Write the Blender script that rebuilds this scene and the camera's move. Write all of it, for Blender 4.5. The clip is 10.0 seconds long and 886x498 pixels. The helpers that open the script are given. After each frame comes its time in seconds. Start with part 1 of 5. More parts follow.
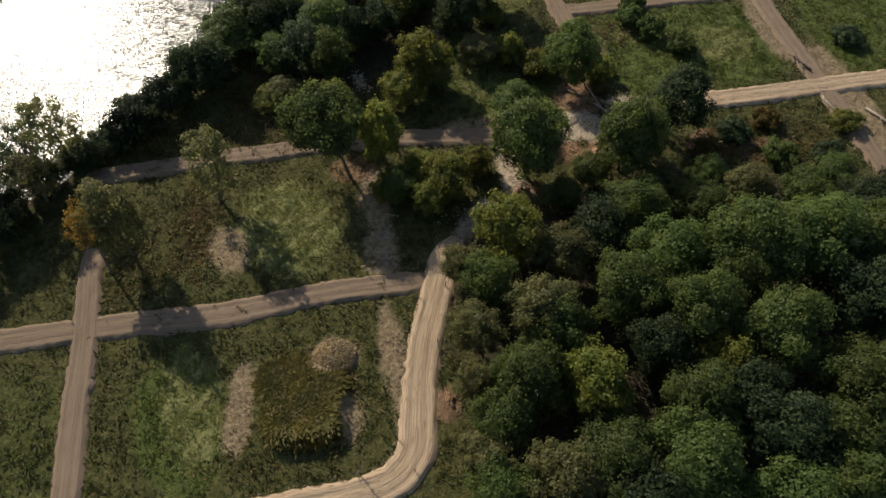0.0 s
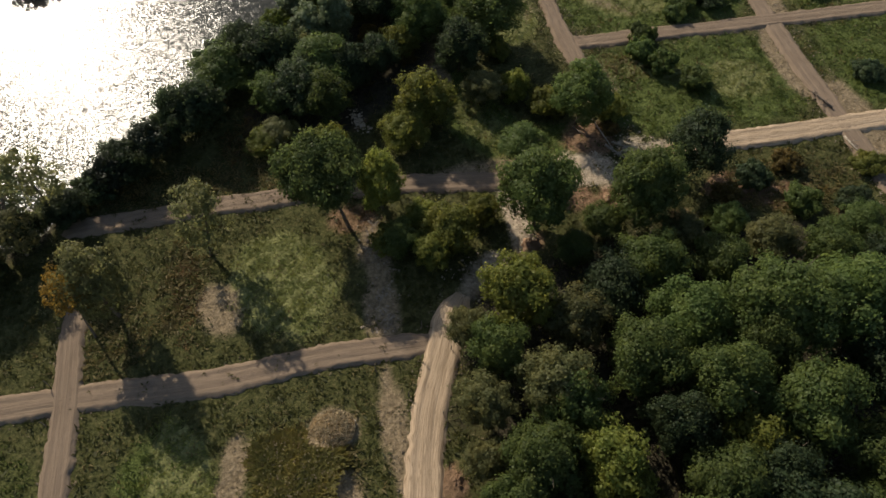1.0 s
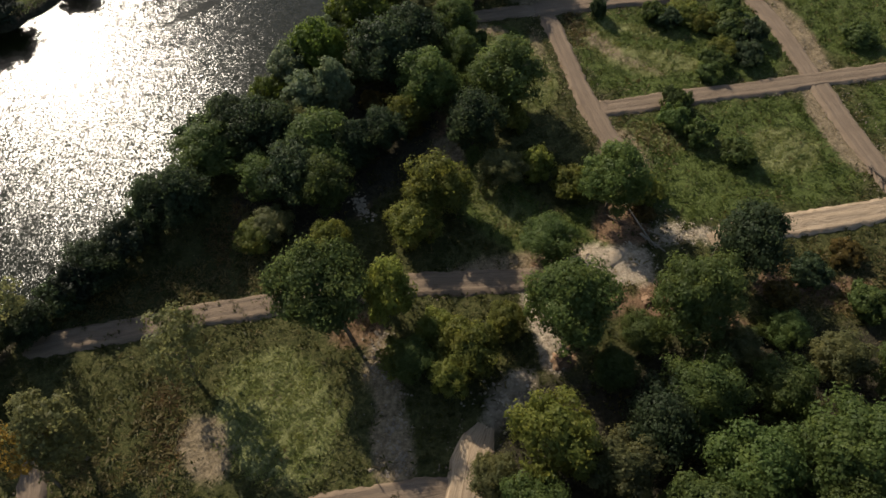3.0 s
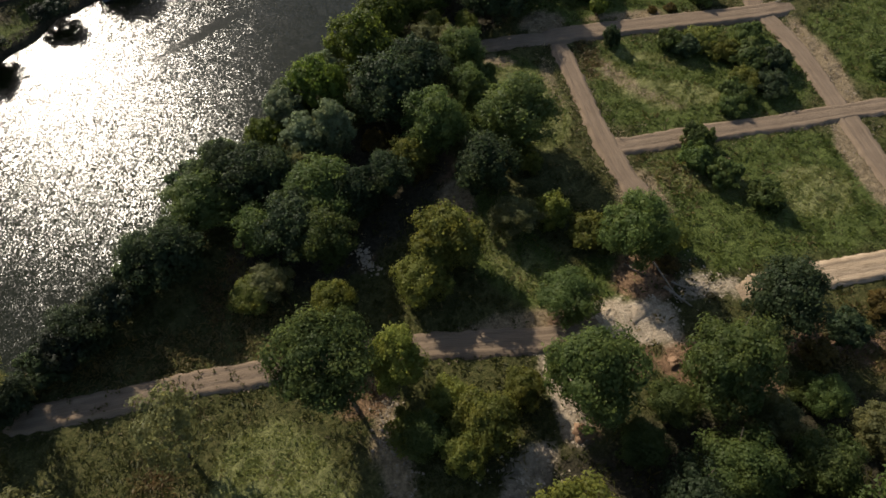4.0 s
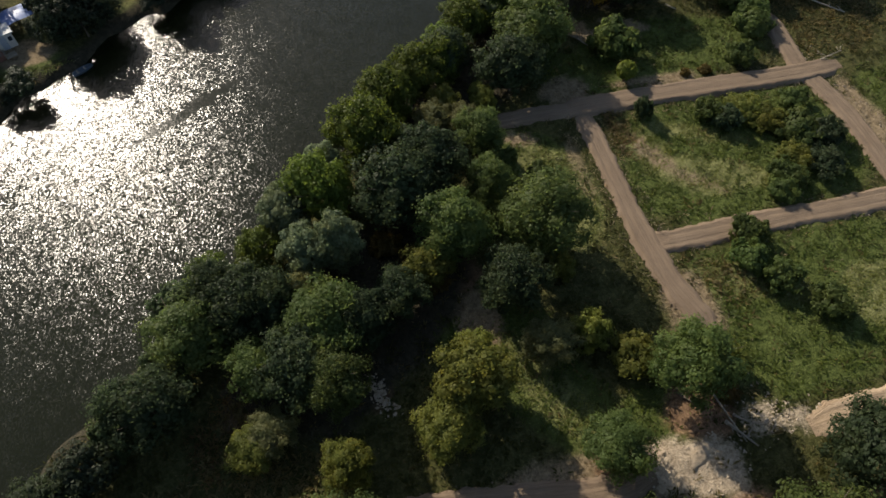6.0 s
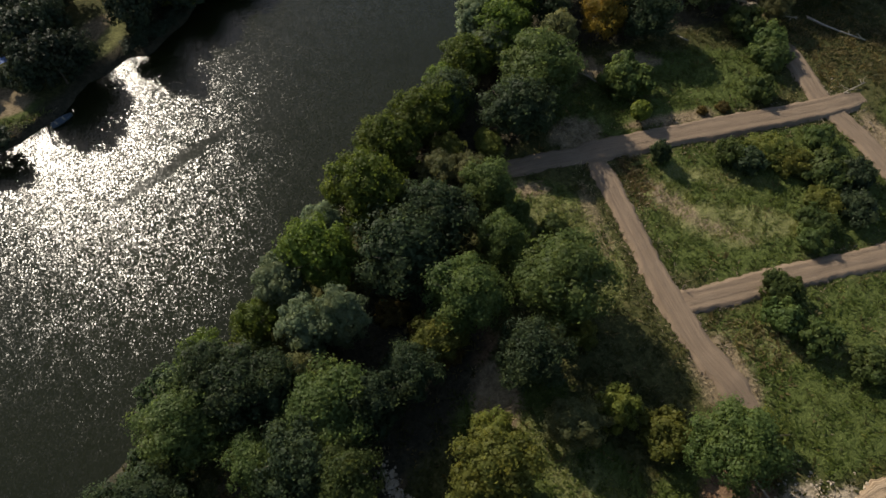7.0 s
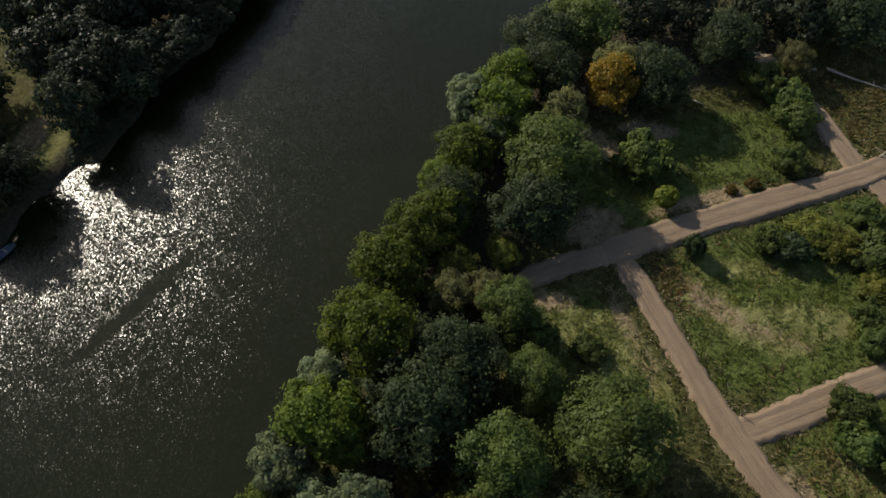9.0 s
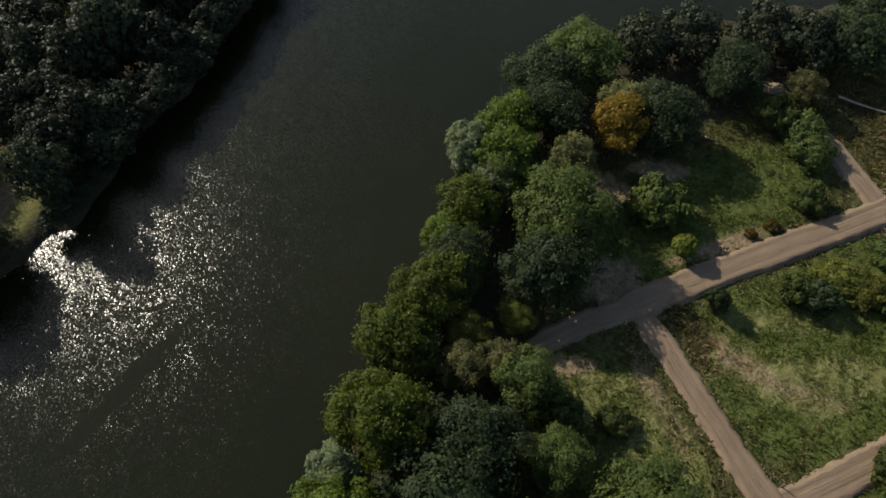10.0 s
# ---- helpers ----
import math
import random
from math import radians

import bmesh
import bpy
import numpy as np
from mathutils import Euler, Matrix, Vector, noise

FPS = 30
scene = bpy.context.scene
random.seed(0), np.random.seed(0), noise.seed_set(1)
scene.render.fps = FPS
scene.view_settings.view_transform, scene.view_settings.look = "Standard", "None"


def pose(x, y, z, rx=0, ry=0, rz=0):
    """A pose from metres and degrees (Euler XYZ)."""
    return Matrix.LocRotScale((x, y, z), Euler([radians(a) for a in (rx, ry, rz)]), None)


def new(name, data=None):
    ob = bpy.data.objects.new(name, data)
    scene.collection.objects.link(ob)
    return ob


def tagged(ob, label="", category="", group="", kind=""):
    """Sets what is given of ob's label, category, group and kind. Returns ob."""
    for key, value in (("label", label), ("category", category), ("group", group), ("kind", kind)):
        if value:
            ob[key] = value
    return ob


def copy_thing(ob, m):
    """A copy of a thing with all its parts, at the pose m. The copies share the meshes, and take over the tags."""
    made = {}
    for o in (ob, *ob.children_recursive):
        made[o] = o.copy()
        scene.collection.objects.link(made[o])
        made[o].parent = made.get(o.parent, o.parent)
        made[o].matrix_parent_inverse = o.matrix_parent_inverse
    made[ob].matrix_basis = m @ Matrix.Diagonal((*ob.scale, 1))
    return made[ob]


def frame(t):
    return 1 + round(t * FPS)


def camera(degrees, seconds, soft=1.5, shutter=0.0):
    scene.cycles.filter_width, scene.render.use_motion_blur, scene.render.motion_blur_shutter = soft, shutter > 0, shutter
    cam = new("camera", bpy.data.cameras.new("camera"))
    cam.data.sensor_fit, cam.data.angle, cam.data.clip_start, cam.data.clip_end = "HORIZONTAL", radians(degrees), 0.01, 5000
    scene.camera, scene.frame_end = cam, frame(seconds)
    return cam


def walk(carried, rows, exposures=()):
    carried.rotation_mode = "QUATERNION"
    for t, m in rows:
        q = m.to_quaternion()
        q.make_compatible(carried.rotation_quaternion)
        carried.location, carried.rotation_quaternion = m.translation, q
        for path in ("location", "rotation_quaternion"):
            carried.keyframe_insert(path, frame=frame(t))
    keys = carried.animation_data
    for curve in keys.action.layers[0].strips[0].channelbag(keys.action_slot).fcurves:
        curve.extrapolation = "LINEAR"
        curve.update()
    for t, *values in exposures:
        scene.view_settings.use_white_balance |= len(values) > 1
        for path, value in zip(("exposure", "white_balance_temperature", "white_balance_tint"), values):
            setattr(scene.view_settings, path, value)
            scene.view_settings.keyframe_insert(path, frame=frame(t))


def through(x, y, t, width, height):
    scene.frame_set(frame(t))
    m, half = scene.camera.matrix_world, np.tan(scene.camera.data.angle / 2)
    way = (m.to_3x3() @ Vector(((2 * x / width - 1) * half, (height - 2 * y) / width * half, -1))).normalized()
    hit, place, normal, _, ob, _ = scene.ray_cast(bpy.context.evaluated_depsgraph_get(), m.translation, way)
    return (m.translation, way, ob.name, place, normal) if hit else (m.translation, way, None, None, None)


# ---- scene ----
cam = camera(67.5, 10.0, 1.6)
METRES, EYE, TILT, LEAN, TURN = 86.7, 67.57, -1.35, 0.15, -10.6
ROWS = [
    (0.0, 0.0, 0.0, 0.0, 0.46, -55.15, -0.32),
    (0.5, -0.003, 0.0446, -0.0009, 0.38, -55.09, -0.31),
    (1.0, -0.0094, 0.094, -0.002, 0.18, -55.07, -0.33),
    (1.5, -0.0157, 0.1397, -0.0048, -0.03, -55.02, -0.35),
    (2.0, -0.0226, 0.1891, -0.0087, -0.25, -55.04, -0.34),
    (2.5, -0.0293, 0.2351, -0.0128, -0.3, -55.1, -0.37),
    (4.0, -0.0488, 0.3786, -0.0223, -1.04, -55.37, 0.01),
    (4.5, -0.0567, 0.4258, -0.0247, -1.26, -55.49, 0.11),
    (5.0, -0.0654, 0.4788, -0.0257, -1.61, -55.72, 0.17),
    (6.5, -0.0849, 0.6285, -0.0272, -3.3, -55.96, 0.65),
    (7.0, -0.0934, 0.682, -0.0295, -4.12, -56.03, 0.73),
    (7.5, -0.1015, 0.7316, -0.0307, -5.16, -56.13, 0.79),
    (8.0, -0.111, 0.7857, -0.0317, -6.36, -56.27, 0.7),
    (8.5, -0.1186, 0.8353, -0.0311, -7.77, -56.48, 0.85),
    (9.0, -0.1253, 0.8881, -0.0322, -9.34, -56.62, 1.02),
    (9.5, -0.132, 0.9367, -0.0332, -10.72, -56.76, 1.01),
    (10.0, -0.1385, 0.9891, -0.0345, -12.27, -56.84, 1.01),
]
walk(cam, [(t, pose(0, 0, EYE, TILT, LEAN, TURN) @ pose(METRES * x, METRES * y, METRES * z, 90 + pitch, roll, yaw)) for t, x, y, z, yaw, pitch, roll in ROWS], [(0.0, 0.45, 6950, 10), (5.0, 0.57, 6900, 10), (10.0, 0.50, 6850, 8)])

# ---- light ----
SUN_AZ, SUN_EL = 26.0, 32.2          # degrees left of +y, degrees above the horizon
sun_dir = Vector((-math.sin(radians(SUN_AZ)) * math.cos(radians(SUN_EL)), math.cos(radians(SUN_AZ)) * math.cos(radians(SUN_EL)), math.sin(radians(SUN_EL))))
world = bpy.data.worlds.new("sky")
scene.world = world
world.use_nodes = True
wn, wl = world.node_tree.nodes, world.node_tree.links
wn.clear()
sky = wn.new("ShaderNodeTexSky")
sky.sky_type, sky.sun_disc = "NISHITA", False
sky.sun_elevation, sky.sun_rotation = radians(SUN_EL), radians(360 - SUN_AZ)
back = wn.new("ShaderNodeBackground")
back.inputs["Strength"].default_value = 0.118
wout = wn.new("ShaderNodeOutputWorld")
wl.new(sky.outputs[0], back.inputs[0]), wl.new(back.outputs[0], wout.inputs[0])
sun = new("sun", bpy.data.lights.new("sun", "SUN"))
sun.data.energy, sun.data.angle, sun.data.color = 4.9, radians(0.53), (1.0, 0.93, 0.82)
sun.matrix_world = Matrix.Translation((0, 0, 150)) @ sun_dir.to_track_quat("Z", "Y").to_matrix().to_4x4()


# ---- materials ----
def nodes_of(name):
    m = bpy.data.materials.new(name)
    m.use_nodes = True
    return m, m.node_tree.nodes, m.node_tree.links


def ramp(n, stops):
    r = n.new("ShaderNodeValToRGB")
    els = r.color_ramp.elements
    while len(els) < len(stops):
        els.new(0.5)
    for e, (p, c) in zip(els, stops):
        e.position, e.color = p, (*c, 1)
    return r


def noise_tex(n, l, scale, detail=4, rough=0.6, vec=None):
    t = n.new("ShaderNodeTexNoise")
    t.inputs["Scale"].default_value, t.inputs["Detail"].default_value, t.inputs["Roughness"].default_value = scale, detail, rough
    if vec is not None:
        l.new(vec, t.inputs["Vector"])
    return t


def mixrgb(n, l, a, b, f, mode="MIX"):
    x = n.new("ShaderNodeMix")
    x.data_type, x.blend_type = "RGBA", mode
    for sock, v in ((x.inputs[0], f), (x.inputs[6], a), (x.inputs[7], b)):
        if isinstance(v, (int, float)):
            sock.default_value = v
        elif isinstance(v, tuple):
            sock.default_value = (*v, 1)
        else:
            l.new(v, sock)
    return x.outputs[2]


def leaf_material(name, dark, mid, light, spread=0.24, through=0.5):
    """Foliage: each leaf its own shade, each plant its own tint, light passing through."""
    m, n, l = nodes_of(name)
    b = n["Principled BSDF"]
    geo, info = n.new("ShaderNodeNewGeometry"), n.new("ShaderNodeObjectInfo")
    near = tuple(0.5 * (p + q) for p, q in zip(dark, mid)), tuple(0.5 * (p + q) for p, q in zip(light, mid))
    r = ramp(n, ((0.0, near[0]), (0.55, mid), (1.0, near[1])))
    l.new(geo.outputs["Random Per Island"], r.inputs[0])
    hsv = n.new("ShaderNodeHueSaturation")
    for sock, lo, hi in (("Hue", 0.5 - 0.03 * spread, 0.5 + 0.05 * spread), ("Value", 1 - spread, 1 + spread)):
        mr = n.new("ShaderNodeMapRange")
        mr.inputs["To Min"].default_value, mr.inputs["To Max"].default_value = lo, hi
        l.new(info.outputs["Random"], mr.inputs["Value"]), l.new(mr.outputs[0], hsv.inputs[sock])
    l.new(r.outputs[0], hsv.inputs["Color"])
    pos = n.new("ShaderNodeNewGeometry").outputs["Position"]
    big = noise_tex(n, l, 0.45, 4, 0.6, pos)
    shade = ramp(n, ((0.32, (1.12, 1.02, 0.82)), (0.5, (0.90, 0.90, 0.86)), (0.68, (0.64, 0.70, 0.64))))
    l.new(big.outputs[0], shade.inputs[0])
    tint = mixrgb(n, l, hsv.outputs[0], shade.outputs[0], 1.0, "MULTIPLY")
    l.new(tint, b.inputs["Base Color"])
    b.inputs["Roughness"].default_value = 0.55
    b.inputs["Specular IOR Level"].default_value = 0.12
    tr, mx = n.new("ShaderNodeBsdfTranslucent"), n.new("ShaderNodeMixShader")
    glow = mixrgb(n, l, tint, (2.1, 2.0, 1.9), 1.0, "MULTIPLY")
    l.new(glow, tr.inputs["Color"])
    mx.inputs[0].default_value = through
    l.new(b.outputs[0], mx.inputs[1]), l.new(tr.outputs[0], mx.inputs[2])
    l.new(mx.outputs[0], n["Material Output"].inputs["Surface"])
    return m


def rough_material(name, stops, scale=1.0, bump=0.3, roughness=0.9, fine=12.0):
    """Earth, bark, stone, wood: colour varied at two scales, with fine relief."""
    m, n, l = nodes_of(name)
    b = n["Principled BSDF"]
    pos = n.new("ShaderNodeNewGeometry").outputs["Position"]
    a, f = noise_tex(n, l, scale, 5, 0.65, pos), noise_tex(n, l, fine, 4, 0.7, pos)
    mid = n.new("ShaderNodeMath")
    mid.operation = "MULTIPLY_ADD"
    l.new(f.outputs[0], mid.inputs[0])
    mid.inputs[1].default_value = 0.45
    half = n.new("ShaderNodeMath")
    half.operation = "MULTIPLY"
    l.new(a.outputs[0], half.inputs[0])
    half.inputs[1].default_value = 0.6
    l.new(half.outputs[0], mid.inputs[2])
    r = ramp(n, stops)
    l.new(mid.outputs[0], r.inputs[0]), l.new(r.outputs[0], b.inputs["Base Color"])
    b.inputs["Roughness"].default_value = roughness
    b.inputs["Specular IOR Level"].default_value = 0.2
    bp = n.new("ShaderNodeBump")
    bp.inputs["Strength"].default_value, bp.inputs["Distance"].default_value = bump, 0.15
    l.new(mid.outputs[0], bp.inputs["Height"]), l.new(bp.outputs[0], b.inputs["Normal"])
    return m


def plain_material(name, colour, roughness=0.6, metal=0.0):
    return rough_material(name, ((0.3, tuple(c * 0.8 for c in colour)), (0.7, tuple(min(1, c * 1.1) for c in colour))), 2.0, 0.05, roughness)


LEAF_DEEP = leaf_material("leaf_deep_green", (0.023, 0.032, 0.017), (0.034, 0.049, 0.024), (0.050, 0.070, 0.034))
# Leaf colour darkened: these crowns stand back-lit, and their shade is put in here.
LEAF_BACKLIT = leaf_material("leaf_backlit", (0.013, 0.019, 0.010), (0.020, 0.027, 0.015), (0.032, 0.040, 0.020), 0.35, 0.22)
LEAF_GREEN = leaf_material("leaf_green", (0.046, 0.065, 0.020), (0.068, 0.092, 0.029), (0.096, 0.126, 0.041))
LEAF_OLIVE = leaf_material("leaf_olive", (0.071, 0.074, 0.033), (0.102, 0.104, 0.045), (0.139, 0.138, 0.067))
LEAF_LIME = leaf_material("leaf_lime", (0.077, 0.088, 0.020), (0.114, 0.124, 0.029), (0.165, 0.170, 0.050))
LEAF_SILVER = leaf_material("leaf_silver", (0.067, 0.085, 0.048), (0.098, 0.121, 0.068), (0.142, 0.171, 0.103))
# Yellower green: the outer bank row's sunlight is put into the leaf colour.
LEAF_SUNLIT = leaf_material("leaf_sunlit", (0.046, 0.064, 0.011), (0.068, 0.092, 0.017), (0.098, 0.128, 0.026))
LEAF_BRIGHT = leaf_material("leaf_bright", (0.069, 0.101, 0.015), (0.114, 0.148, 0.024), (0.172, 0.203, 0.043))
LEAF_GOLD = leaf_material("leaf_gold", (0.129, 0.091, 0.018), (0.216, 0.158, 0.027), (0.302, 0.235, 0.046))
LEAF_FEATHER = leaf_material("leaf_feathery", (0.049, 0.071, 0.024), (0.072, 0.101, 0.035), (0.101, 0.137, 0.051))
LEAF_RUST = leaf_material("leaf_rust", (0.042, 0.028, 0.011), (0.076, 0.055, 0.017), (0.118, 0.084, 0.028))
LEAF_AUTUMN = leaf_material("leaf_autumn", (0.075, 0.046, 0.012), (0.120, 0.073, 0.018), (0.170, 0.112, 0.028))
WEED_DARK = leaf_material("weed_dark", (0.032, 0.036, 0.010), (0.043, 0.047, 0.013), (0.063, 0.063, 0.020), 0.0)
WEED_GREEN = leaf_material("weed_green", (0.044, 0.063, 0.013), (0.060, 0.083, 0.017), (0.085, 0.109, 0.027), 0.0)
WEED_PALE = leaf_material("weed_pale", (0.088, 0.106, 0.030), (0.122, 0.140, 0.041), (0.161, 0.174, 0.063), 0.0)
WEED_BROWN = leaf_material("weed_brown", (0.072, 0.060, 0.023), (0.108, 0.088, 0.037), (0.159, 0.126, 0.065), 0.0)
WEED_SEEDED = leaf_material("weed_seeded", (0.075, 0.072, 0.020), (0.125, 0.112, 0.034), (0.210, 0.182, 0.075), 0.0)
WEED_RUSSET = leaf_material("weed_russet", (0.062, 0.044, 0.021), (0.100, 0.064, 0.030), (0.153, 0.098, 0.052), 0.0)
STRAW = leaf_material("straw", (0.125, 0.098, 0.062), (0.226, 0.183, 0.121), (0.328, 0.281, 0.195), 0.0)
STUBBLE = leaf_material("stubble", (0.098, 0.077, 0.046), (0.161, 0.129, 0.081), (0.244, 0.200, 0.131), 0.0)
STRAW_PALE = leaf_material("straw_pale", (0.187, 0.152, 0.101), (0.281, 0.234, 0.164), (0.374, 0.328, 0.242), 0.0)
BARK = rough_material("bark", ((0.3, (0.045, 0.034, 0.025)), (0.7, (0.15, 0.12, 0.09))), 3.0, 0.6)
PALE_WOOD = rough_material("weathered_wood", ((0.3, (0.14, 0.115, 0.085)), (0.7, (0.29, 0.25, 0.195))), 2.0, 0.4)
POST_WOOD = rough_material("post_wood", ((0.3, (0.07, 0.055, 0.04)), (0.7, (0.17, 0.14, 0.11))), 3.0, 0.4)
RED_SOIL = rough_material("red_soil", ((0.3, (0.10, 0.056, 0.032)), (0.5, (0.165, 0.098, 0.058)), (0.7, (0.25, 0.16, 0.10))), 0.9, 0.9)
GREY_SOIL = rough_material("clods", ((0.3, (0.11, 0.085, 0.060)), (0.7, (0.26, 0.21, 0.155))), 1.5, 0.8)
CLOD_EARTH = rough_material("clod_earth", ((0.3, (0.085, 0.062, 0.040)), (0.7, (0.19, 0.145, 0.098))), 1.5, 0.8)
CLOD_SAND = rough_material("clod_sand", ((0.3, (0.21, 0.165, 0.115)), (0.7, (0.37, 0.305, 0.23))), 1.2, 0.8)
WHITE_SAND = rough_material("white_sand", ((0.3, (0.20, 0.155, 0.105)), (0.7, (0.36, 0.29, 0.21))), 0.9, 1.0, 0.95, 5.0)


def track_material(name, dark, light, ruts=0.35):
    """Driven sand: streaks run along the strip (u across, v along, in metres)."""
    m, n, l = nodes_of(name)
    b = n["Principled BSDF"]
    uv = n.new("ShaderNodeUVMap")
    mp = n.new("ShaderNodeMapping")
    mp.inputs["Scale"].default_value = (4.2, 0.07, 1)
    l.new(uv.outputs[0], mp.inputs[0])
    streak = noise_tex(n, l, 1.6, 5, 0.65, mp.outputs[0])
    pos = n.new("ShaderNodeNewGeometry").outputs["Position"]
    patch, grit = noise_tex(n, l, 0.35, 4, 0.6, pos), noise_tex(n, l, 9.0, 3, 0.7, pos)
    h = n.new("ShaderNodeMath")
    h.operation = "MULTIPLY_ADD"
    l.new(streak.outputs[0], h.inputs[0])
    h.inputs[1].default_value = 0.55
    h2 = n.new("ShaderNodeMath")
    h2.operation = "MULTIPLY_ADD"
    l.new(patch.outputs[0], h2.inputs[0])
    h2.inputs[1].default_value = 0.3
    h3 = n.new("ShaderNodeMath")
    h3.operation = "MULTIPLY"
    l.new(grit.outputs[0], h3.inputs[0])
    h3.inputs[1].default_value = 0.22
    l.new(h3.outputs[0], h2.inputs[2]), l.new(h2.outputs[0], h.inputs[2])
    r = ramp(n, ((0.34, dark), (0.52, tuple((p + q) / 2 for p, q in zip(dark, light))), (0.72, light)))
    l.new(h.outputs[0], r.inputs[0])
    mp2 = n.new("ShaderNodeMapping")
    mp2.inputs["Scale"].default_value = (1.0, 0.028, 1)
    l.new(uv.outputs[0], mp2.inputs[0])
    lines = noise_tex(n, l, 3.0, 2, 0.45, mp2.outputs[0])      # narrow wheel lines
    line = ramp(n, ((0.38, (1, 1, 1)), (0.405, (0.42, 0.38, 0.34)), (0.435, (1, 1, 1)), (0.475, (1, 1, 1)), (0.495, (0.36, 0.32, 0.29)), (0.515, (1, 1, 1)), (0.57, (1, 1, 1)), (0.595, (0.45, 0.41, 0.37)), (0.62, (1, 1, 1))))
    l.new(lines.outputs[0], line.inputs[0])
    fade = n.new("ShaderNodeMath")
    fade.operation = "MULTIPLY"
    l.new(patch.outputs[0], fade.inputs[0])
    fade.inputs[1].default_value = 1.9 * ruts
    col = mixrgb(n, l, r.outputs[0], line.outputs[0], fade.outputs[0], "MULTIPLY")
    l.new(col, b.inputs["Base Color"])
    b.inputs["Roughness"].default_value, b.inputs["Specular IOR Level"].default_value = 0.95, 0.15
    bp = n.new("ShaderNodeBump")
    bp.inputs["Strength"].default_value, bp.inputs["Distance"].default_value = 0.9, 0.2
    l.new(h.outputs[0], bp.inputs["Height"]), l.new(bp.outputs[0], b.inputs["Normal"])
    return m


EARTH_TRACK = track_material("earth_track", (0.100, 0.071, 0.048), (0.200, 0.147, 0.102), 0.18)
SAND_TRACK = track_material("sand_track", (0.170, 0.119, 0.073), (0.400, 0.303, 0.205), 0.75)


def ground_material():
    """Soil under the weeds, with pale stubble, red earth, sand, lawn and near-black brown ground where they lie."""
    m, n, l = nodes_of("ground_soil")
    b = n["Principled BSDF"]
    pos = n.new("ShaderNodeNewGeometry").outputs["Position"]
    big, small = noise_tex(n, l, 0.25, 4, 0.6, pos), noise_tex(n, l, 3.5, 5, 0.7, pos)
    clump = noise_tex(n, l, 1.5, 6, 0.72, pos)
    blend = n.new("ShaderNodeMath")
    blend.operation = "MULTIPLY_ADD"
    l.new(clump.outputs[0], blend.inputs[0])
    blend.inputs[1].default_value = 0.65
    part_ = n.new("ShaderNodeMath")
    part_.operation = "MULTIPLY"
    l.new(small.outputs[0], part_.inputs[0])
    part_.inputs[1].default_value = 0.35
    l.new(part_.outputs[0], blend.inputs[2])
    base = ramp(n, ((0.36, (0.022, 0.025, 0.008)), (0.47, (0.042, 0.044, 0.014)), (0.56, (0.070, 0.065, 0.024)), (0.68, (0.115, 0.098, 0.044))))
    l.new(blend.outputs[0], base.inputs[0])
    col = base.outputs[0]
    a1, a2 = n.new("ShaderNodeAttribute"), n.new("ShaderNodeAttribute")
    a1.attribute_name, a2.attribute_name = "cover", "earth"
    s1, s2 = n.new("ShaderNodeSeparateColor"), n.new("ShaderNodeSeparateColor")
    l.new(a1.outputs["Color"], s1.inputs[0]), l.new(a2.outputs["Color"], s2.inputs[0])
    layers = ((s1.outputs[0], (0.045, 0.060, 0.013), (0.074, 0.090, 0.025)),     # green grass
              (s1.outputs[1], (0.100, 0.105, 0.036), (0.150, 0.148, 0.058)),       # pale mown grass
              (s1.outputs[2], (0.112, 0.083, 0.047), (0.225, 0.170, 0.105)),          # bare grey earth, stubble
              (s2.outputs[0], (0.095, 0.055, 0.030), (0.20, 0.125, 0.075)),        # red earth
              (s2.outputs[1], (0.23, 0.178, 0.122), (0.40, 0.325, 0.235)),        # white sand
              (s2.outputs[2], (0.018, 0.017, 0.011), (0.05, 0.042, 0.026)))      # near-black brown floor, river bed
    spread = n.new("ShaderNodeMapRange")
    spread.inputs["From Min"].default_value, spread.inputs["From Max"].default_value = 0.36, 0.64
    l.new(blend.outputs[0], spread.inputs["Value"])
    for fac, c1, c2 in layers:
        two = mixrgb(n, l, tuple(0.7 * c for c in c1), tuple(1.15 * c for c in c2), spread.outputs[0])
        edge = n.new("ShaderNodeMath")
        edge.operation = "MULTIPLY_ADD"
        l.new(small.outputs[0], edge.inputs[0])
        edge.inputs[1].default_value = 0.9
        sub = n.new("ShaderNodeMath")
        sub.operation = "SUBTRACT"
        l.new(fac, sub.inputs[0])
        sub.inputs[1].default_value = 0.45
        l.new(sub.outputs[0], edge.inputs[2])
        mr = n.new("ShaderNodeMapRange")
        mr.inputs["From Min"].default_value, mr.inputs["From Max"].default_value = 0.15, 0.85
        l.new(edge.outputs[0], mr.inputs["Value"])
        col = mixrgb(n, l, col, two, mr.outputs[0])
    l.new(col, b.inputs["Base Color"])
    b.inputs["Roughness"].default_value, b.inputs["Specular IOR Level"].default_value = 0.95, 0.1
    bp = n.new("ShaderNodeBump")
    bp.inputs["Strength"].default_value, bp.inputs["Distance"].default_value = 0.9, 0.5
    l.new(blend.outputs[0], bp.inputs["Height"]), l.new(bp.outputs[0], b.inputs["Normal"])
    return m


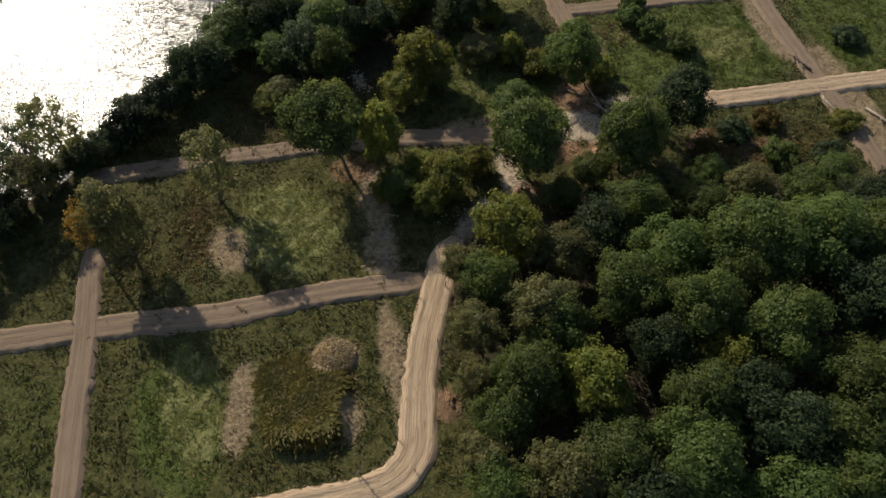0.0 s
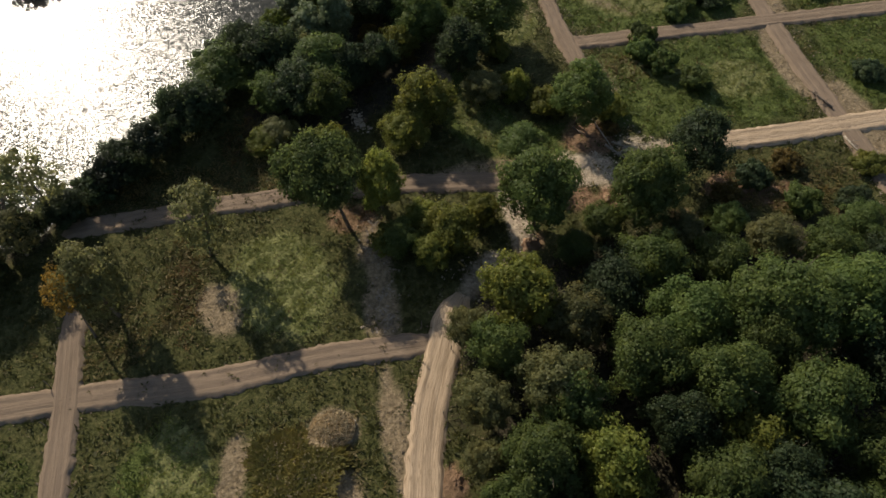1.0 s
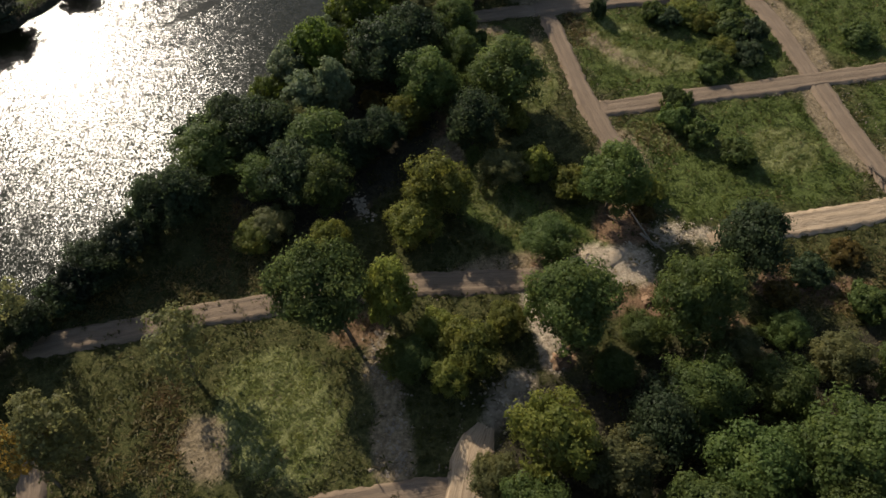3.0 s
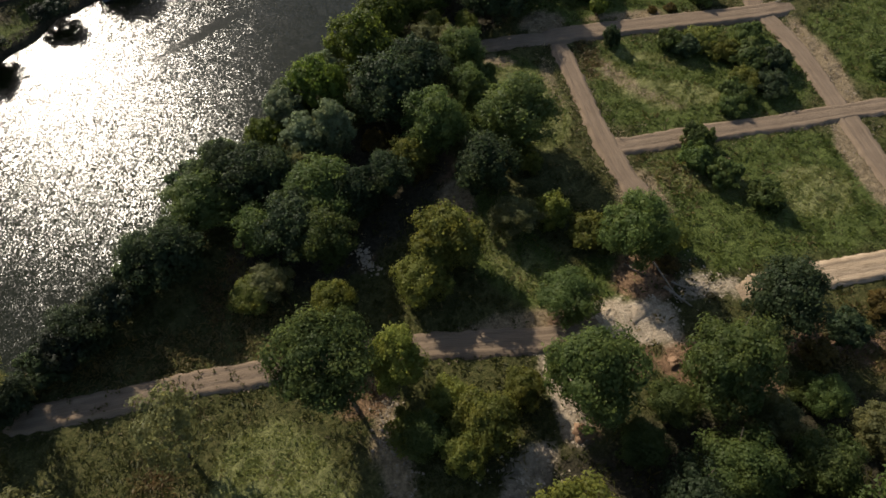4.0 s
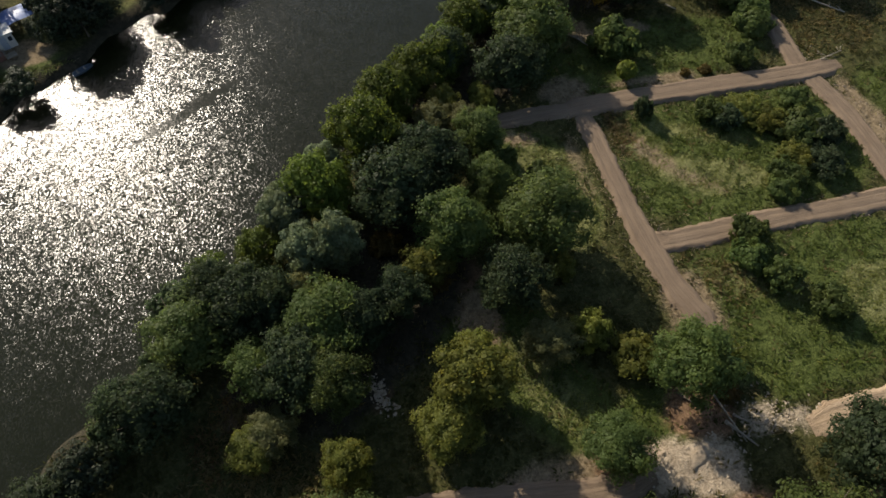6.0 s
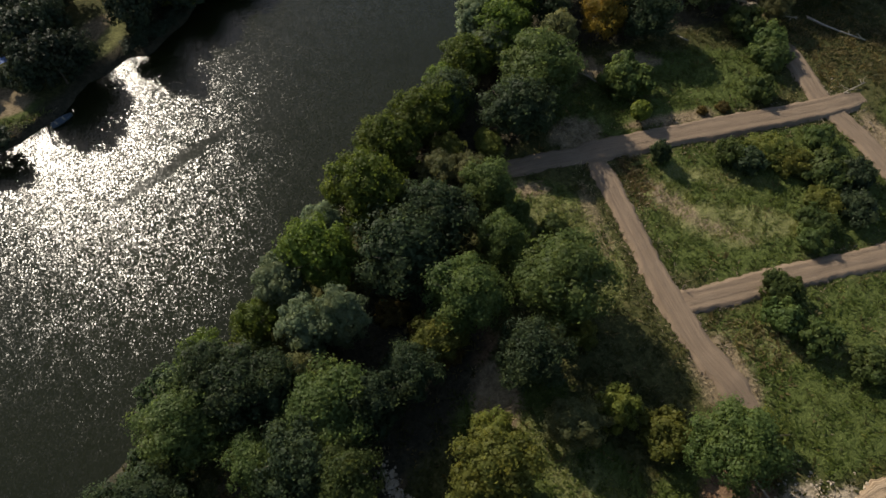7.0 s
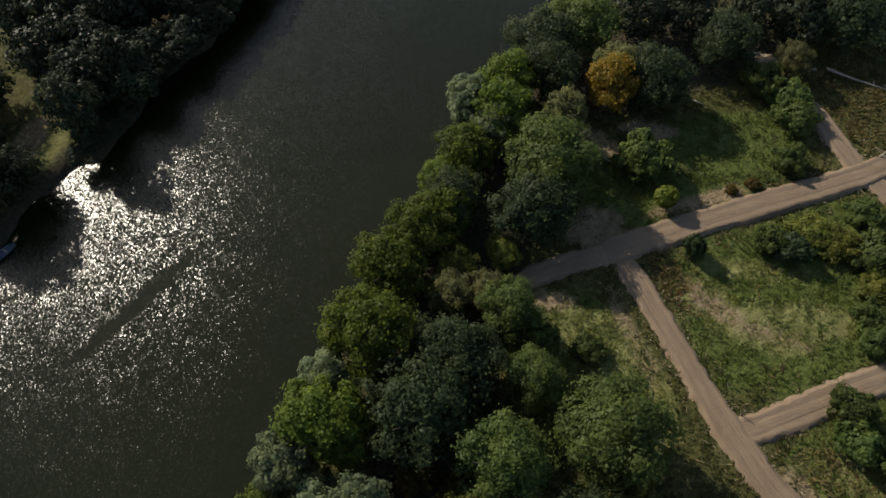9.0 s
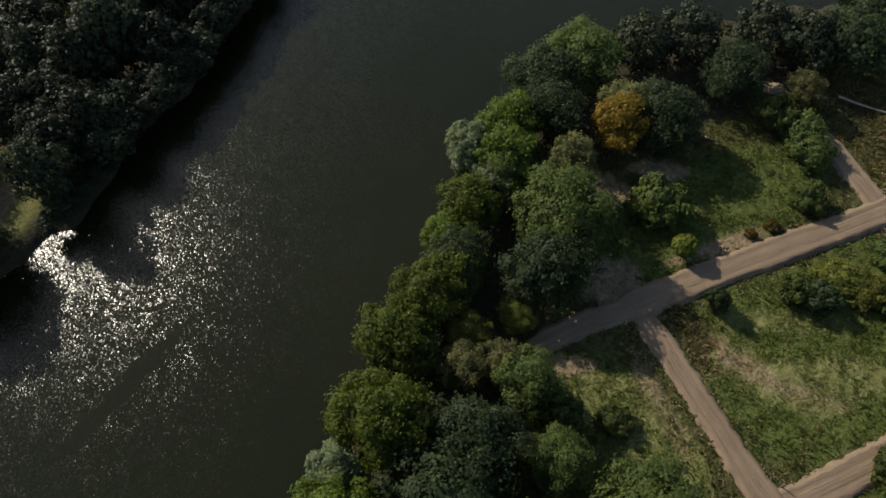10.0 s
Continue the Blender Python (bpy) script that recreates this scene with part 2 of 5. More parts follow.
def water_material():
    """Wind-ruffled water: small facets, each tilted a little its own way, over dark murky depth."""
    m, n, l = nodes_of("river_water")
    b = n["Principled BSDF"]
    pos = n.new("ShaderNodeNewGeometry").outputs["Position"]
    mp = n.new("ShaderNodeMapping")
    mp.inputs["Rotation"].default_value = (0, 0, radians(35))
    mp.inputs["Scale"].default_value = (1.0, 0.7, 1)
    l.new(pos, mp.inputs[0])
    calm = noise_tex(n, l, 0.045, 3, 0.6, mp.outputs[0])
    murk = ramp(n, ((0.35, (0.0070, 0.0080, 0.0022)), (0.7, (0.0086, 0.0096, 0.003))))
    l.new(calm.outputs[0], murk.inputs[0]), l.new(murk.outputs[0], b.inputs["Base Color"])
    b.inputs["Roughness"].default_value, b.inputs["Specular IOR Level"].default_value = 1.0, 0.0

    def vmath(op, x, y):
        v = n.new("ShaderNodeVectorMath")
        v.operation = op
        for k, q in enumerate((x, y)):
            if q is None:
                continue
            if isinstance(q, tuple):
                v.inputs[k].default_value = q
            else:
                l.new(q, v.inputs[k])
        return v.outputs[0]

    total = None
    for scale, gain in ((9.0, 0.195), (15.0, 0.105)):
        cell = n.new("ShaderNodeTexVoronoi")
        cell.inputs["Scale"].default_value = scale
        l.new(mp.outputs[0], cell.inputs["Vector"])
        tilt = vmath("MULTIPLY", vmath("SUBTRACT", cell.outputs["Color"], (0.5, 0.5, 0.5)), (gain * 1.04, gain, 0))
        total = tilt if total is None else vmath("ADD", total, tilt)
    swell = noise_tex(n, l, 0.8, 2, 0.5, mp.outputs[0])
    tilt = vmath("MULTIPLY", vmath("SUBTRACT", swell.outputs["Color"], (0.5, 0.5, 0.5)), (0.11, 0.11, 0))
    total = vmath("ADD", total, tilt)
    force = n.new("ShaderNodeMapRange")
    force.inputs["From Min"].default_value, force.inputs["From Max"].default_value = 0.36, 0.52
    force.inputs["To Min"].default_value, force.inputs["To Max"].default_value = 0.8, 1.05
    l.new(calm.outputs[0], force.inputs["Value"])
    # a smooth slick that trails across the stream
    warp = noise_tex(n, l, 0.55, 3, 0.6, pos)
    bent = vmath("ADD", pos, vmath("MULTIPLY", vmath("SUBTRACT", warp.outputs["Color"], (0.5, 0.5, 0.5)), (3.0, 3.0, 0)))
    lay = n.new("ShaderNodeMapping")
    lay.vector_type = "TEXTURE"
    lay.inputs["Location"].default_value, lay.inputs["Rotation"].default_value, lay.inputs["Scale"].default_value = (-17.5, 120.6, WATER_Z), (0, 0, radians(33)), (11.0, 1.3, 50)
    slick = n.new("ShaderNodeTexGradient")
    slick.gradient_type = "SPHERICAL"
    l.new(bent, lay.inputs[0]), l.new(lay.outputs[0], slick.inputs[0])
    still = n.new("ShaderNodeMapRange")
    still.inputs["From Min"].default_value, still.inputs["From Max"].default_value = 0.05, 0.35
    still.inputs["To Min"].default_value, still.inputs["To Max"].default_value = 1.0, 0.3
    l.new(slick.outputs["Fac"], still.inputs["Value"])
    # the water is calmer in the lee of the near bank
    lee = n.new("ShaderNodeVectorMath")
    lee.operation = "DOT_PRODUCT"
    lee.inputs[1].default_value = (0.85, -0.53, 0)
    l.new(pos, lee.inputs[0])
    wind = n.new("ShaderNodeMapRange")
    wind.inputs["From Min"].default_value, wind.inputs["From Max"].default_value = -69, -55
    wind.inputs["To Min"].default_value, wind.inputs["To Max"].default_value = 1.14, 0.8
    l.new(lee.outputs["Value"], wind.inputs["Value"])
    both = n.new("ShaderNodeMath")
    both.operation = "MULTIPLY"
    l.new(force.outputs[0], both.inputs[0]), l.new(still.outputs[0], both.inputs[1])
    all_three = n.new("ShaderNodeMath")
    all_three.operation = "MULTIPLY"
    l.new(both.outputs[0], all_three.inputs[0]), l.new(wind.outputs[0], all_three.inputs[1])
    sc = n.new("ShaderNodeVectorMath")
    sc.operation = "SCALE"
    l.new(total, sc.inputs[0]), l.new(all_three.outputs[0], sc.inputs["Scale"])
    facet = vmath("NORMALIZE", vmath("ADD", sc.outputs[0], (0, 0, 1)), None)
    gloss, fres, mx = n.new("ShaderNodeBsdfGlossy"), n.new("ShaderNodeFresnel"), n.new("ShaderNodeMixShader")
    gloss.distribution = "BECKMANN"
    gloss.inputs["Roughness"].default_value, fres.inputs["IOR"].default_value = 0.25, 1.315
    l.new(facet, gloss.inputs["Normal"]), l.new(facet, fres.inputs["Normal"])
    l.new(fres.outputs[0], mx.inputs[0]), l.new(b.outputs[0], mx.inputs[1]), l.new(gloss.outputs[0], mx.inputs[2])
    l.new(mx.outputs[0], n["Material Output"].inputs["Surface"])
    return m


# ---- builders ----
rng = np.random.default_rng(7)


def mesh_from(name, verts, faces, mats, smooth=False, slots=None):
    me = bpy.data.meshes.new(name)
    me.from_pydata([tuple(v) for v in verts], [], [tuple(f) for f in faces])
    for m in mats if isinstance(mats, (list, tuple)) else [mats]:
        me.materials.append(m)
    if slots is not None:
        me.polygons.foreach_set("material_index", slots)
    if smooth:
        me.polygons.foreach_set("use_smooth", [True] * len(me.polygons))
    me.update()
    return me


def part(name, data, parent, label=""):
    """A mesh object under a thing or a part."""
    ob = new(name, data)
    ob.parent = parent
    if label:
        tagged(ob, label)
    return ob


def quads_mesh(name, v, mats):
    """v: (n, 4, 3) corners; a quad each, every one an island."""
    k = len(v)
    me = bpy.data.meshes.new(name)
    me.vertices.add(4 * k), me.loops.add(4 * k), me.polygons.add(k)
    me.vertices.foreach_set("co", v.reshape(-1).astype(np.float32))
    me.loops.foreach_set("vertex_index", np.arange(4 * k, dtype=np.int32))
    me.polygons.foreach_set("loop_start", np.arange(0, 4 * k, 4, dtype=np.int32))
    me.polygons.foreach_set("loop_total", np.full(k, 4, dtype=np.int32))
    for m in mats if isinstance(mats, (list, tuple)) else [mats]:
        me.materials.append(m)
    me.update()
    return me


def leaf_mesh(name, v, mats):
    """v: (n, 4, 3) leaf corners; the outer half of each as a triangle, every one an island."""
    k = len(v)
    me = bpy.data.meshes.new(name)
    me.vertices.add(3 * k), me.loops.add(3 * k), me.polygons.add(k)
    me.vertices.foreach_set("co", np.ascontiguousarray(v[:, 1:4]).reshape(-1).astype(np.float32))
    me.loops.foreach_set("vertex_index", np.arange(3 * k, dtype=np.int32))
    me.polygons.foreach_set("loop_start", np.arange(0, 3 * k, 3, dtype=np.int32))
    me.polygons.foreach_set("loop_total", np.full(k, 3, dtype=np.int32))
    me.materials.append(mats)
    me.update()
    me.validate()
    return me


def unit(a):
    return a / np.maximum(np.linalg.norm(a, axis=-1, keepdims=True), 1e-9)


def leaves_at(p, out, size, flat=0.5, droop=0.0):
    """Diamond leaf clumps at points p that face about the way out."""
    k = len(p)
    nrm = unit(out + rng.normal(0, flat, (k, 3)) + (0, 0, 0.25))
    side = unit(np.cross(nrm, rng.normal(0, 0.45, (k, 3)) + (0, 0, 1.0)))
    along = np.cross(nrm, side)
    along[:, 2] -= droop
    s = size * rng.uniform(0.6, 1.35, (k, 1))
    a, b = along * s * 0.78, side * s * 0.44
    lift = nrm * s * 0.12
    return np.stack([p - a, p + b + lift, p + a, p - b + lift], 1)


def crown_mesh(name, mat, radius, low, high, lobes, per_lobe, leaf, shape="round", droop=0.0, gap=0.0):
    """A crown of many leafy lobes about the axis between the heights low and high: each lobe a shell of leaves that open outwards."""
    mid, half = (low + high) / 2, (high - low) / 2
    lobes, per_lobe = int(lobes * 1.1), int(per_lobe * 1.5)
    quads = []
    for i in range(lobes):
        g = (i + 0.5) / lobes
        zc = 1 - 2 * g * 0.88
        th = i * 2.399963 + rng.uniform(-0.9, 0.9)
        rim = math.sqrt(max(0.05, 1 - zc * zc))
        if shape == "cone":
            rim *= 0.45 + 0.55 * (1 - zc) / 2
        if shape == "wide":
            rim = min(1.0, rim * 1.15)
        pull = rng.uniform(0.6, 0.98) if i % 4 else rng.uniform(0.2, 0.6)
        c = np.array([math.cos(th) * rim * radius * pull, math.sin(th) * rim * radius * pull, mid + zc * half * rng.uniform(0.62, 0.93)])
        if rng.random() < gap:
            continue
        lr = radius * rng.uniform(0.15, 0.29)
        out = unit(np.array([c[0] / radius, c[1] / radius, (c[2] - mid) / half + 0.3]))
        d = unit(rng.normal(0, 1, (per_lobe, 3)) + 0.85 * out)
        sprig = (rng.random((per_lobe, 1)) < 0.24) * rng.uniform(0.1, 0.6, (per_lobe, 1))
        p = c + d * lr * (rng.uniform(0.62, 1.1, (per_lobe, 1)) + sprig) * (1, 1, 0.85)
        quads.append(leaves_at(p, d, leaf * 1.15, 0.3, droop))
    fill = int(len(quads) * per_lobe * 0.16 * (1 - 2 * min(gap, 0.5)))
    if fill:                                    # leaves further in, which close the crown between its lobes
        d = unit(rng.normal(0, 1, (fill, 3)) + (0, 0, 0.25))
        wide = 1.1 if shape == "wide" else 1.0
        p = d * rng.uniform(0.62, 0.8, (fill, 1)) * (radius * wide, radius * wide, half) + (0, 0, mid)
        quads.append(leaves_at(p, d, leaf * 1.6, 0.3, droop))
    return leaf_mesh(name, np.concatenate(quads), mat)


def tube(verts, faces, path, radii, sides=6):
    base = len(verts)
    for i, (p, r) in enumerate(zip(path, radii)):
        p = np.array(p, float)
        d = unit(np.array(path[min(i + 1, len(path) - 1)], float) - np.array(path[max(i - 1, 0)], float))
        a = unit(np.cross(d, (0.3, 0.9, 0.2)))
        b = np.cross(d, a)
        for s in range(sides):
            th = 2 * math.pi * s / sides
            verts.append(p + (a * math.cos(th) + b * math.sin(th)) * r)
    for i in range(len(path) - 1):
        for s in range(sides):
            q, t = base + i * sides, (s + 1) % sides
            faces.append((q + s, q + t, q + sides + t, q + sides + s))
    faces.append(tuple(base + s for s in range(sides))[::-1])
    faces.append(tuple(base + (len(path) - 1) * sides + s for s in range(sides)))


def trunk_parts(low, high, radius, girth, stems, lean, top_thing):
    """The trunk, or a few stems, with each main limb a part of it."""
    v, f, limbs = [], [], []
    for k in range(stems):
        off = np.array([rng.uniform(-0.5, 0.5), rng.uniform(-0.5, 0.5), 0]) * (stems > 1)
        tip = np.array([lean[0] + rng.uniform(-0.3, 0.3) * radius, lean[1] + rng.uniform(-0.3, 0.3) * radius, low + (high - low) * 0.75])
        path = [off + (0, 0, -0.3)] + [off + (tip - off) * s + rng.normal(0, 0.12, 3) * (s < 1) for s in (0.25, 0.5, 0.75, 1.0)]
        g = girth / (1 + 0.4 * (stems - 1))
        tube(v, f, path, [g * 1.5, g, g * 0.8, g * 0.55, g * 0.2], 7)
        for j in range(5 if stems == 1 else 2):
            st = off + (tip - off) * rng.uniform(0.35, 0.85)
            th = rng.uniform(0, 6.28)
            reach = radius * rng.uniform(0.5, 0.85)
            en = st + (math.cos(th) * reach, math.sin(th) * reach, (high - low) * rng.uniform(0.12, 0.35))
            lv, lf = [], []
            tube(lv, lf, [st, (st + en) / 2 + (0, 0, -0.25), en], [g * 0.45, g * 0.3, g * 0.08], 5)
            limbs.append((lv, lf))
    trunk = part("trunk", mesh_from("trunk", v, f, BARK, True), top_thing)
    for lv, lf in limbs:
        part("limb", mesh_from("limb", lv, lf, BARK, True), trunk)


def make_tree(leaf_mat, radius, height, label, category="tree", lobes=72, per_lobe=92, leaf=0.28, low=0.22, shape="round", droop=0.0, stems=1, gap=0.0, name="tree", lean=(0, 0)):
    """A tree at the origin: trunk with limbs, crown of leaves. It stands far off the plan until copied."""
    top = new(name)
    tagged(top, label, category)
    trunk_parts(height * low, height, radius, 0.011 * height + 0.04, stems, lean, top)
    c = part("crown", crown_mesh("crown", leaf_mat, radius, height * low, height, lobes, per_lobe, leaf, shape, droop, gap), top)
    if lean != (0, 0):
        c.location = (lean[0], lean[1], 0)
    return top


# ---- plan: river, tracks ----
NEAR_X = (-3000, -120, -70, -46, -40, -36, -29, -19, -7, 1, 12, 22, 30, 40, 55, 80, 130, 3000)
NEAR_Y = (-900, 18, 42, 58, 64.5, 69.5, 78.5, 90, 98.5, 108, 119, 128.5, 137, 142.5, 146, 140, 131, 60)
FAR_X = (-3000, -120, -80, -45, -38, -33, -29, -24, -19, -11.6, -1.6, 8.4, 18, 40, 80, 200, 3000)
FAR_Y = (-840, 70, 98, 122, 128.5, 132.8, 138, 141, 144, 152.4, 161.4, 173.4, 187, 210, 226, 236, 334)
WATER_Z = -0.9


def river_depth(x, y):
    """How far inside the river, in metres; negative on land."""
    wob = 0.8 * np.sin(x * 0.45) + 0.5 * np.sin(x * 1.13 + 2)
    return np.minimum(y - np.interp(x, NEAR_X, NEAR_Y) + wob, np.interp(x, FAR_X, FAR_Y) - y + wob) * 0.72


def spline(points, step=0.5):
    """A smooth way through points, with a point about every step metres."""
    p = np.array([points[0], *points, points[-1]], float)
    p[0], p[-1] = 2 * p[1] - p[2], 2 * p[-2] - p[-3]
    out = []
    for i in range(1, len(p) - 2):
        a, b, c, d = p[i - 1:i + 3]
        k = max(2, int(np.linalg.norm(c - b) / step))
        for s in np.linspace(0, 1, k, endpoint=False):
            out.append(0.5 * (2 * b + (c - a) * s + (2 * a - 5 * b + 4 * c - d) * s * s + (3 * b - a - 3 * c + d) * s ** 3))
    return np.array(out + [p[-2]])


TRACKS = {   # name: way, width, height of the fill, sandy
    "track_1": (spline([(-110, 40.4), (-60, 40.3), (-34, 40.2), (-20, 39.6), (-5, 40.2), (5.5, 40)]), 3.1, 0.30, 0),
    "track_2": (spline([(-33.2, -20), (-33.4, 22), (-33.6, 40), (-33.9, 47), (-34, 52)]), 2.8, 0.33, 0),
    "track_3": (spline([(-37, 63), (-20, 63.4), (-9, 63.5), (2, 63.2), (12, 62), (19.5, 61), (25, 61.6)]), 2.9, 0.30, 0),
    "track_4": (spline([(-60, 15.4), (-30, 15.6), (-14, 16.4), (-6, 16.8), (-1.5, 17.6), (1, 20), (1.9, 24), (2.7, 28), (4.2, 33), (6.4, 38.5), (8.1, 42.6), (10, 45.4)]), 3.6, 0.34, 1),
    "track_9": (spline([(41.5, 62.2), (47, 62.4), (64, 62.4), (90, 62.5), (130, 62.5)]), 3.4, 0.32, 1),
    "track_5": (spline([(68.5, 30), (68, 52), (67.6, 70), (67.6, 85), (67.9, 97), (67.2, 103), (66.4, 107.6), (66.6, 112), (67.1, 117), (67, 120.5)]), 2.9, 0.27, 0),
    "track_6": (spline([(33.4, 85.6), (45, 85.5), (56, 85.4), (68, 85.3), (90, 85.2), (125, 85)]), 2.9, 0.30, 0),
    "track_7": (spline([(37, 73), (36.0, 76.5), (34.8, 80.5), (34.5, 85), (34.3, 90), (34.2, 97), (34.2, 103), (33.9, 107.4)]), 2.7, 0.33, 0),
    "track_8": (spline([(31.5, 108.2), (36, 108.1), (44, 107.9), (52, 107.7), (60, 107.3), (66.3, 107.2), (72, 107.6)]), 3.3, 0.42, 0),
    "track_10": (spline([(20, 107.8), (23, 108.1), (27, 108.3), (31, 108.2), (34, 108.1)]), 2.2, 0.30, 0),
}


def track_gap(x, y):
    """Distance to the edge of the nearest track."""
    best = np.full(np.shape(x), 1e9)
    for way, width, _, _ in TRACKS.values():
        for p in way[::2]:
            best = np.minimum(best, np.hypot(x - p[0], y - p[1]) - width / 2)
    return best


def wobble(x, y):
    return (np.sin(x * 0.9 + 1.3 * np.sin(y * 0.55)) + np.sin(y * 1.15 + 1.7 * np.sin(x * 0.4)) + 0.6 * np.sin(2.3 * x + 1.9 * y)) / 2.6


def patch(x, y, cx, cy, rx, ry, turn=0.0, soft=0.25, square=False):
    """1 inside an uneven ellipse or rounded box, 0 outside."""
    c, s = math.cos(radians(turn)), math.sin(radians(turn))
    u, v = ((x - cx) * c + (y - cy) * s) / rx, (-(x - cx) * s + (y - cy) * c) / ry
    d = (np.abs(u) ** 4 + np.abs(v) ** 4) ** 0.25 if square else np.hypot(u, v)
    d = d + wobble(x, y) * 0.10
    return np.clip((1 - d) / soft + 0.5, 0, 1)


def any_of(*a):
    return np.maximum.reduce(a)


def cover(x, y):
    """What grows or lies where: green grass, pale grass, bare, red earth, white sand, dark floor."""
    green = any_of(patch(x, y, 51, 96.5, 15.5, 9.5, square=True), patch(x, y, 51, 74.5, 15, 9.5, square=True), patch(x, y, 90, 74, 19, 10, square=True),
                   patch(x, y, 90, 97, 19, 10, square=True), patch(x, y, 50, 116, 14, 6.5), patch(x, y, 24, 97, 7, 9), patch(x, y, 18.2, 71.5, 4.4, 9, 28),
                   0.35 * patch(x, y, -40, 27, 6, 9), patch(x, y, -23, 27, 4.5, 8, 15), patch(x, y, 27.5, 66, 4, 4), patch(x, y, 36, 113, 5, 6), patch(x, y, -38, 130, 7, 7), patch(x, y, -24.8, 142.6, 1.8, 2.4), patch(x, y, -46, 122, 8, 6), patch(x, y, 14, 79, 6, 4))
    pale = any_of(patch(x, y, -10.5, 50.5, 6, 7.5, 25), patch(x, y, -21.5, 29, 3.4, 7, 10), patch(x, y, 40.6, 97.6, 2.3, 5.6, 24), patch(x, y, 44.6, 92.2, 3.4, 1.5, -32), patch(x, y, 46, 95, 8, 1.5, -22), patch(x, y, 47, 100.5, 7, 1.2, -25), patch(x, y, 50, 91.5, 7, 1.0, -15), patch(x, y, 44, 78.5, 7, 2.0, -28),
                  0.75 * patch(x, y, 18.0, 71.8, 2.6, 8, 28), patch(x, y, 25.5, 99, 3.8, 4.5), patch(x, y, 28.6, 95, 2.6, 7, 5), patch(x, y, 27, 90, 2.5, 3), patch(x, y, 57, 74, 5, 4), 0.6 * patch(x, y, -26, 147, 3.5, 6, -30))
    bare = any_of(patch(x, y, -17.8, 48.5, 2.6, 3.8, 20), patch(x, y, -16.6, 28, 1.5, 5.6, -8), patch(x, y, 0.2, 30, 1.3, 8.5, 2), patch(x, y, 0.6, 45, 2.2, 4), patch(x, y, 0.8, 53, 1.8, 6), patch(x, y, 1.7, 77.6, 1.2, 1.6, -4),
                  patch(x, y, -5.4, 25, 1.5, 3), patch(x, y, -6.4, 31.8, 2.9, 2.5), patch(x, y, 13, 81, 2.5, 4), patch(x, y, 24.6, 104.8, 2.6, 1.1, -15), patch(x, y, 33.2, 111.6, 3.6, 2.6), 0.6 * patch(x, y, 30.5, 98, 1.3, 6, -5), 0.9 * patch(x, y, 40.2, 98.6, 1.3, 4.4, 24), 0.7 * patch(x, y, 43.6, 93.6, 4.4, 0.9, -40), patch(x, y, 70, 60, 3.5, 12), patch(x, y, 70.2, 95, 2, 11),
                  patch(x, y, 65.5, 76, 2.2, 8), patch(x, y, 66.5, 127.5, 2.4, 1.8), patch(x, y, 18, 63, 9, 2), patch(x, y, 46, 110.8, 7, 1.0, -4), patch(x, y, 36, 77, 3, 5), patch(x, y, -39, 137, 4, 3), patch(x, y, -27.6, 148.4, 1.9, 4.6, -28), patch(x, y, 46, 122.5, 4, 1.4, -30), patch(x, y, 39, 123, 1.5, 4, 30))
    red = any_of(patch(x, y, 31.8, 66.4, 3.6, 3.4), patch(x, y, 32.6, 55.6, 3.2, 2.6), patch(x, y, 19.6, 51, 1.8, 1.8), patch(x, y, 47.5, 54.8, 3.6, 2.6), patch(x, y, 5, 24.4, 1.6, 1.8), patch(x, y, 21.5, 62.4, 2, 1.4), patch(x, y, 6.4, 90.4, 3.6, 3.4), patch(x, y, 12, 87, 3, 2.4), patch(x, y, 1.2, 75.2, 1.0, 2.1, -20),
                 patch(x, y, 27, 57, 3, 2), patch(x, y, 54, 52.5, 4, 2), patch(x, y, 39, 51, 2.2, 1.6), patch(x, y, 62, 48, 3, 2), 0.8 * patch(x, y, -1.5, 58.5, 3, 2.4), 0.7 * patch(x, y, -13, 77, 1.4, 4))
    white = any_of(patch(x, y, 29.0, 61.2, 4.6, 2.5, -14, square=True), patch(x, y, 26, 61.8, 2.2, 1.2), patch(x, y, 18.7, 54.6, 1.6, 5.6, 4), patch(x, y, 13.2, 47.6, 4.2, 1.9, 42), 0.75 * patch(x, y, 37.2, 64.2, 2.0, 1.7, 20), 0.7 * patch(x, y, 40.8, 63.2, 2.8, 1.2, -10), patch(x, y, 22.6, 61.6, 3, 1.0))
    # Near-black brown under the woods, along the banks and in the river.
    dark_floor = any_of(patch(x, y, 34, 28, 26, 22, square=True), np.clip(river_depth(x, y) * 0.5 + 1.6, 0, 1), patch(x, y, 0, 84, 16, 9, 40), patch(x, y, 20, 116, 22, 7, 40), patch(x, y, 50, 133, 26, 7), patch(x, y, -4, 160, 14, 22, -38), patch(x, y, -70, 140, 26, 30))
    return green, pale, bare, red, white, dark_floor


# ---- ground: one sheet to the horizon ----
def mound(x, y):
    """Overgrown spoil mound with a steep south side."""
    d = (np.abs((x + 10.0) / 4.6) ** 4 + np.abs((y - 27.6) / 5.0) ** 4) ** 0.25
    s = np.clip((1.12 - d) / 0.42, 0, 1)
    return 1.35 * s * s * (3 - 2 * s) * np.interp(y, (22, 25, 33), (1.0, 1.0, 0.45))


def axis(lo, hi, step):
    mid = np.arange(lo, hi + step, step)
    far = np.geomspace(4, 2800, 26)
    return np.concatenate([(lo - far)[::-1], mid, hi + far])


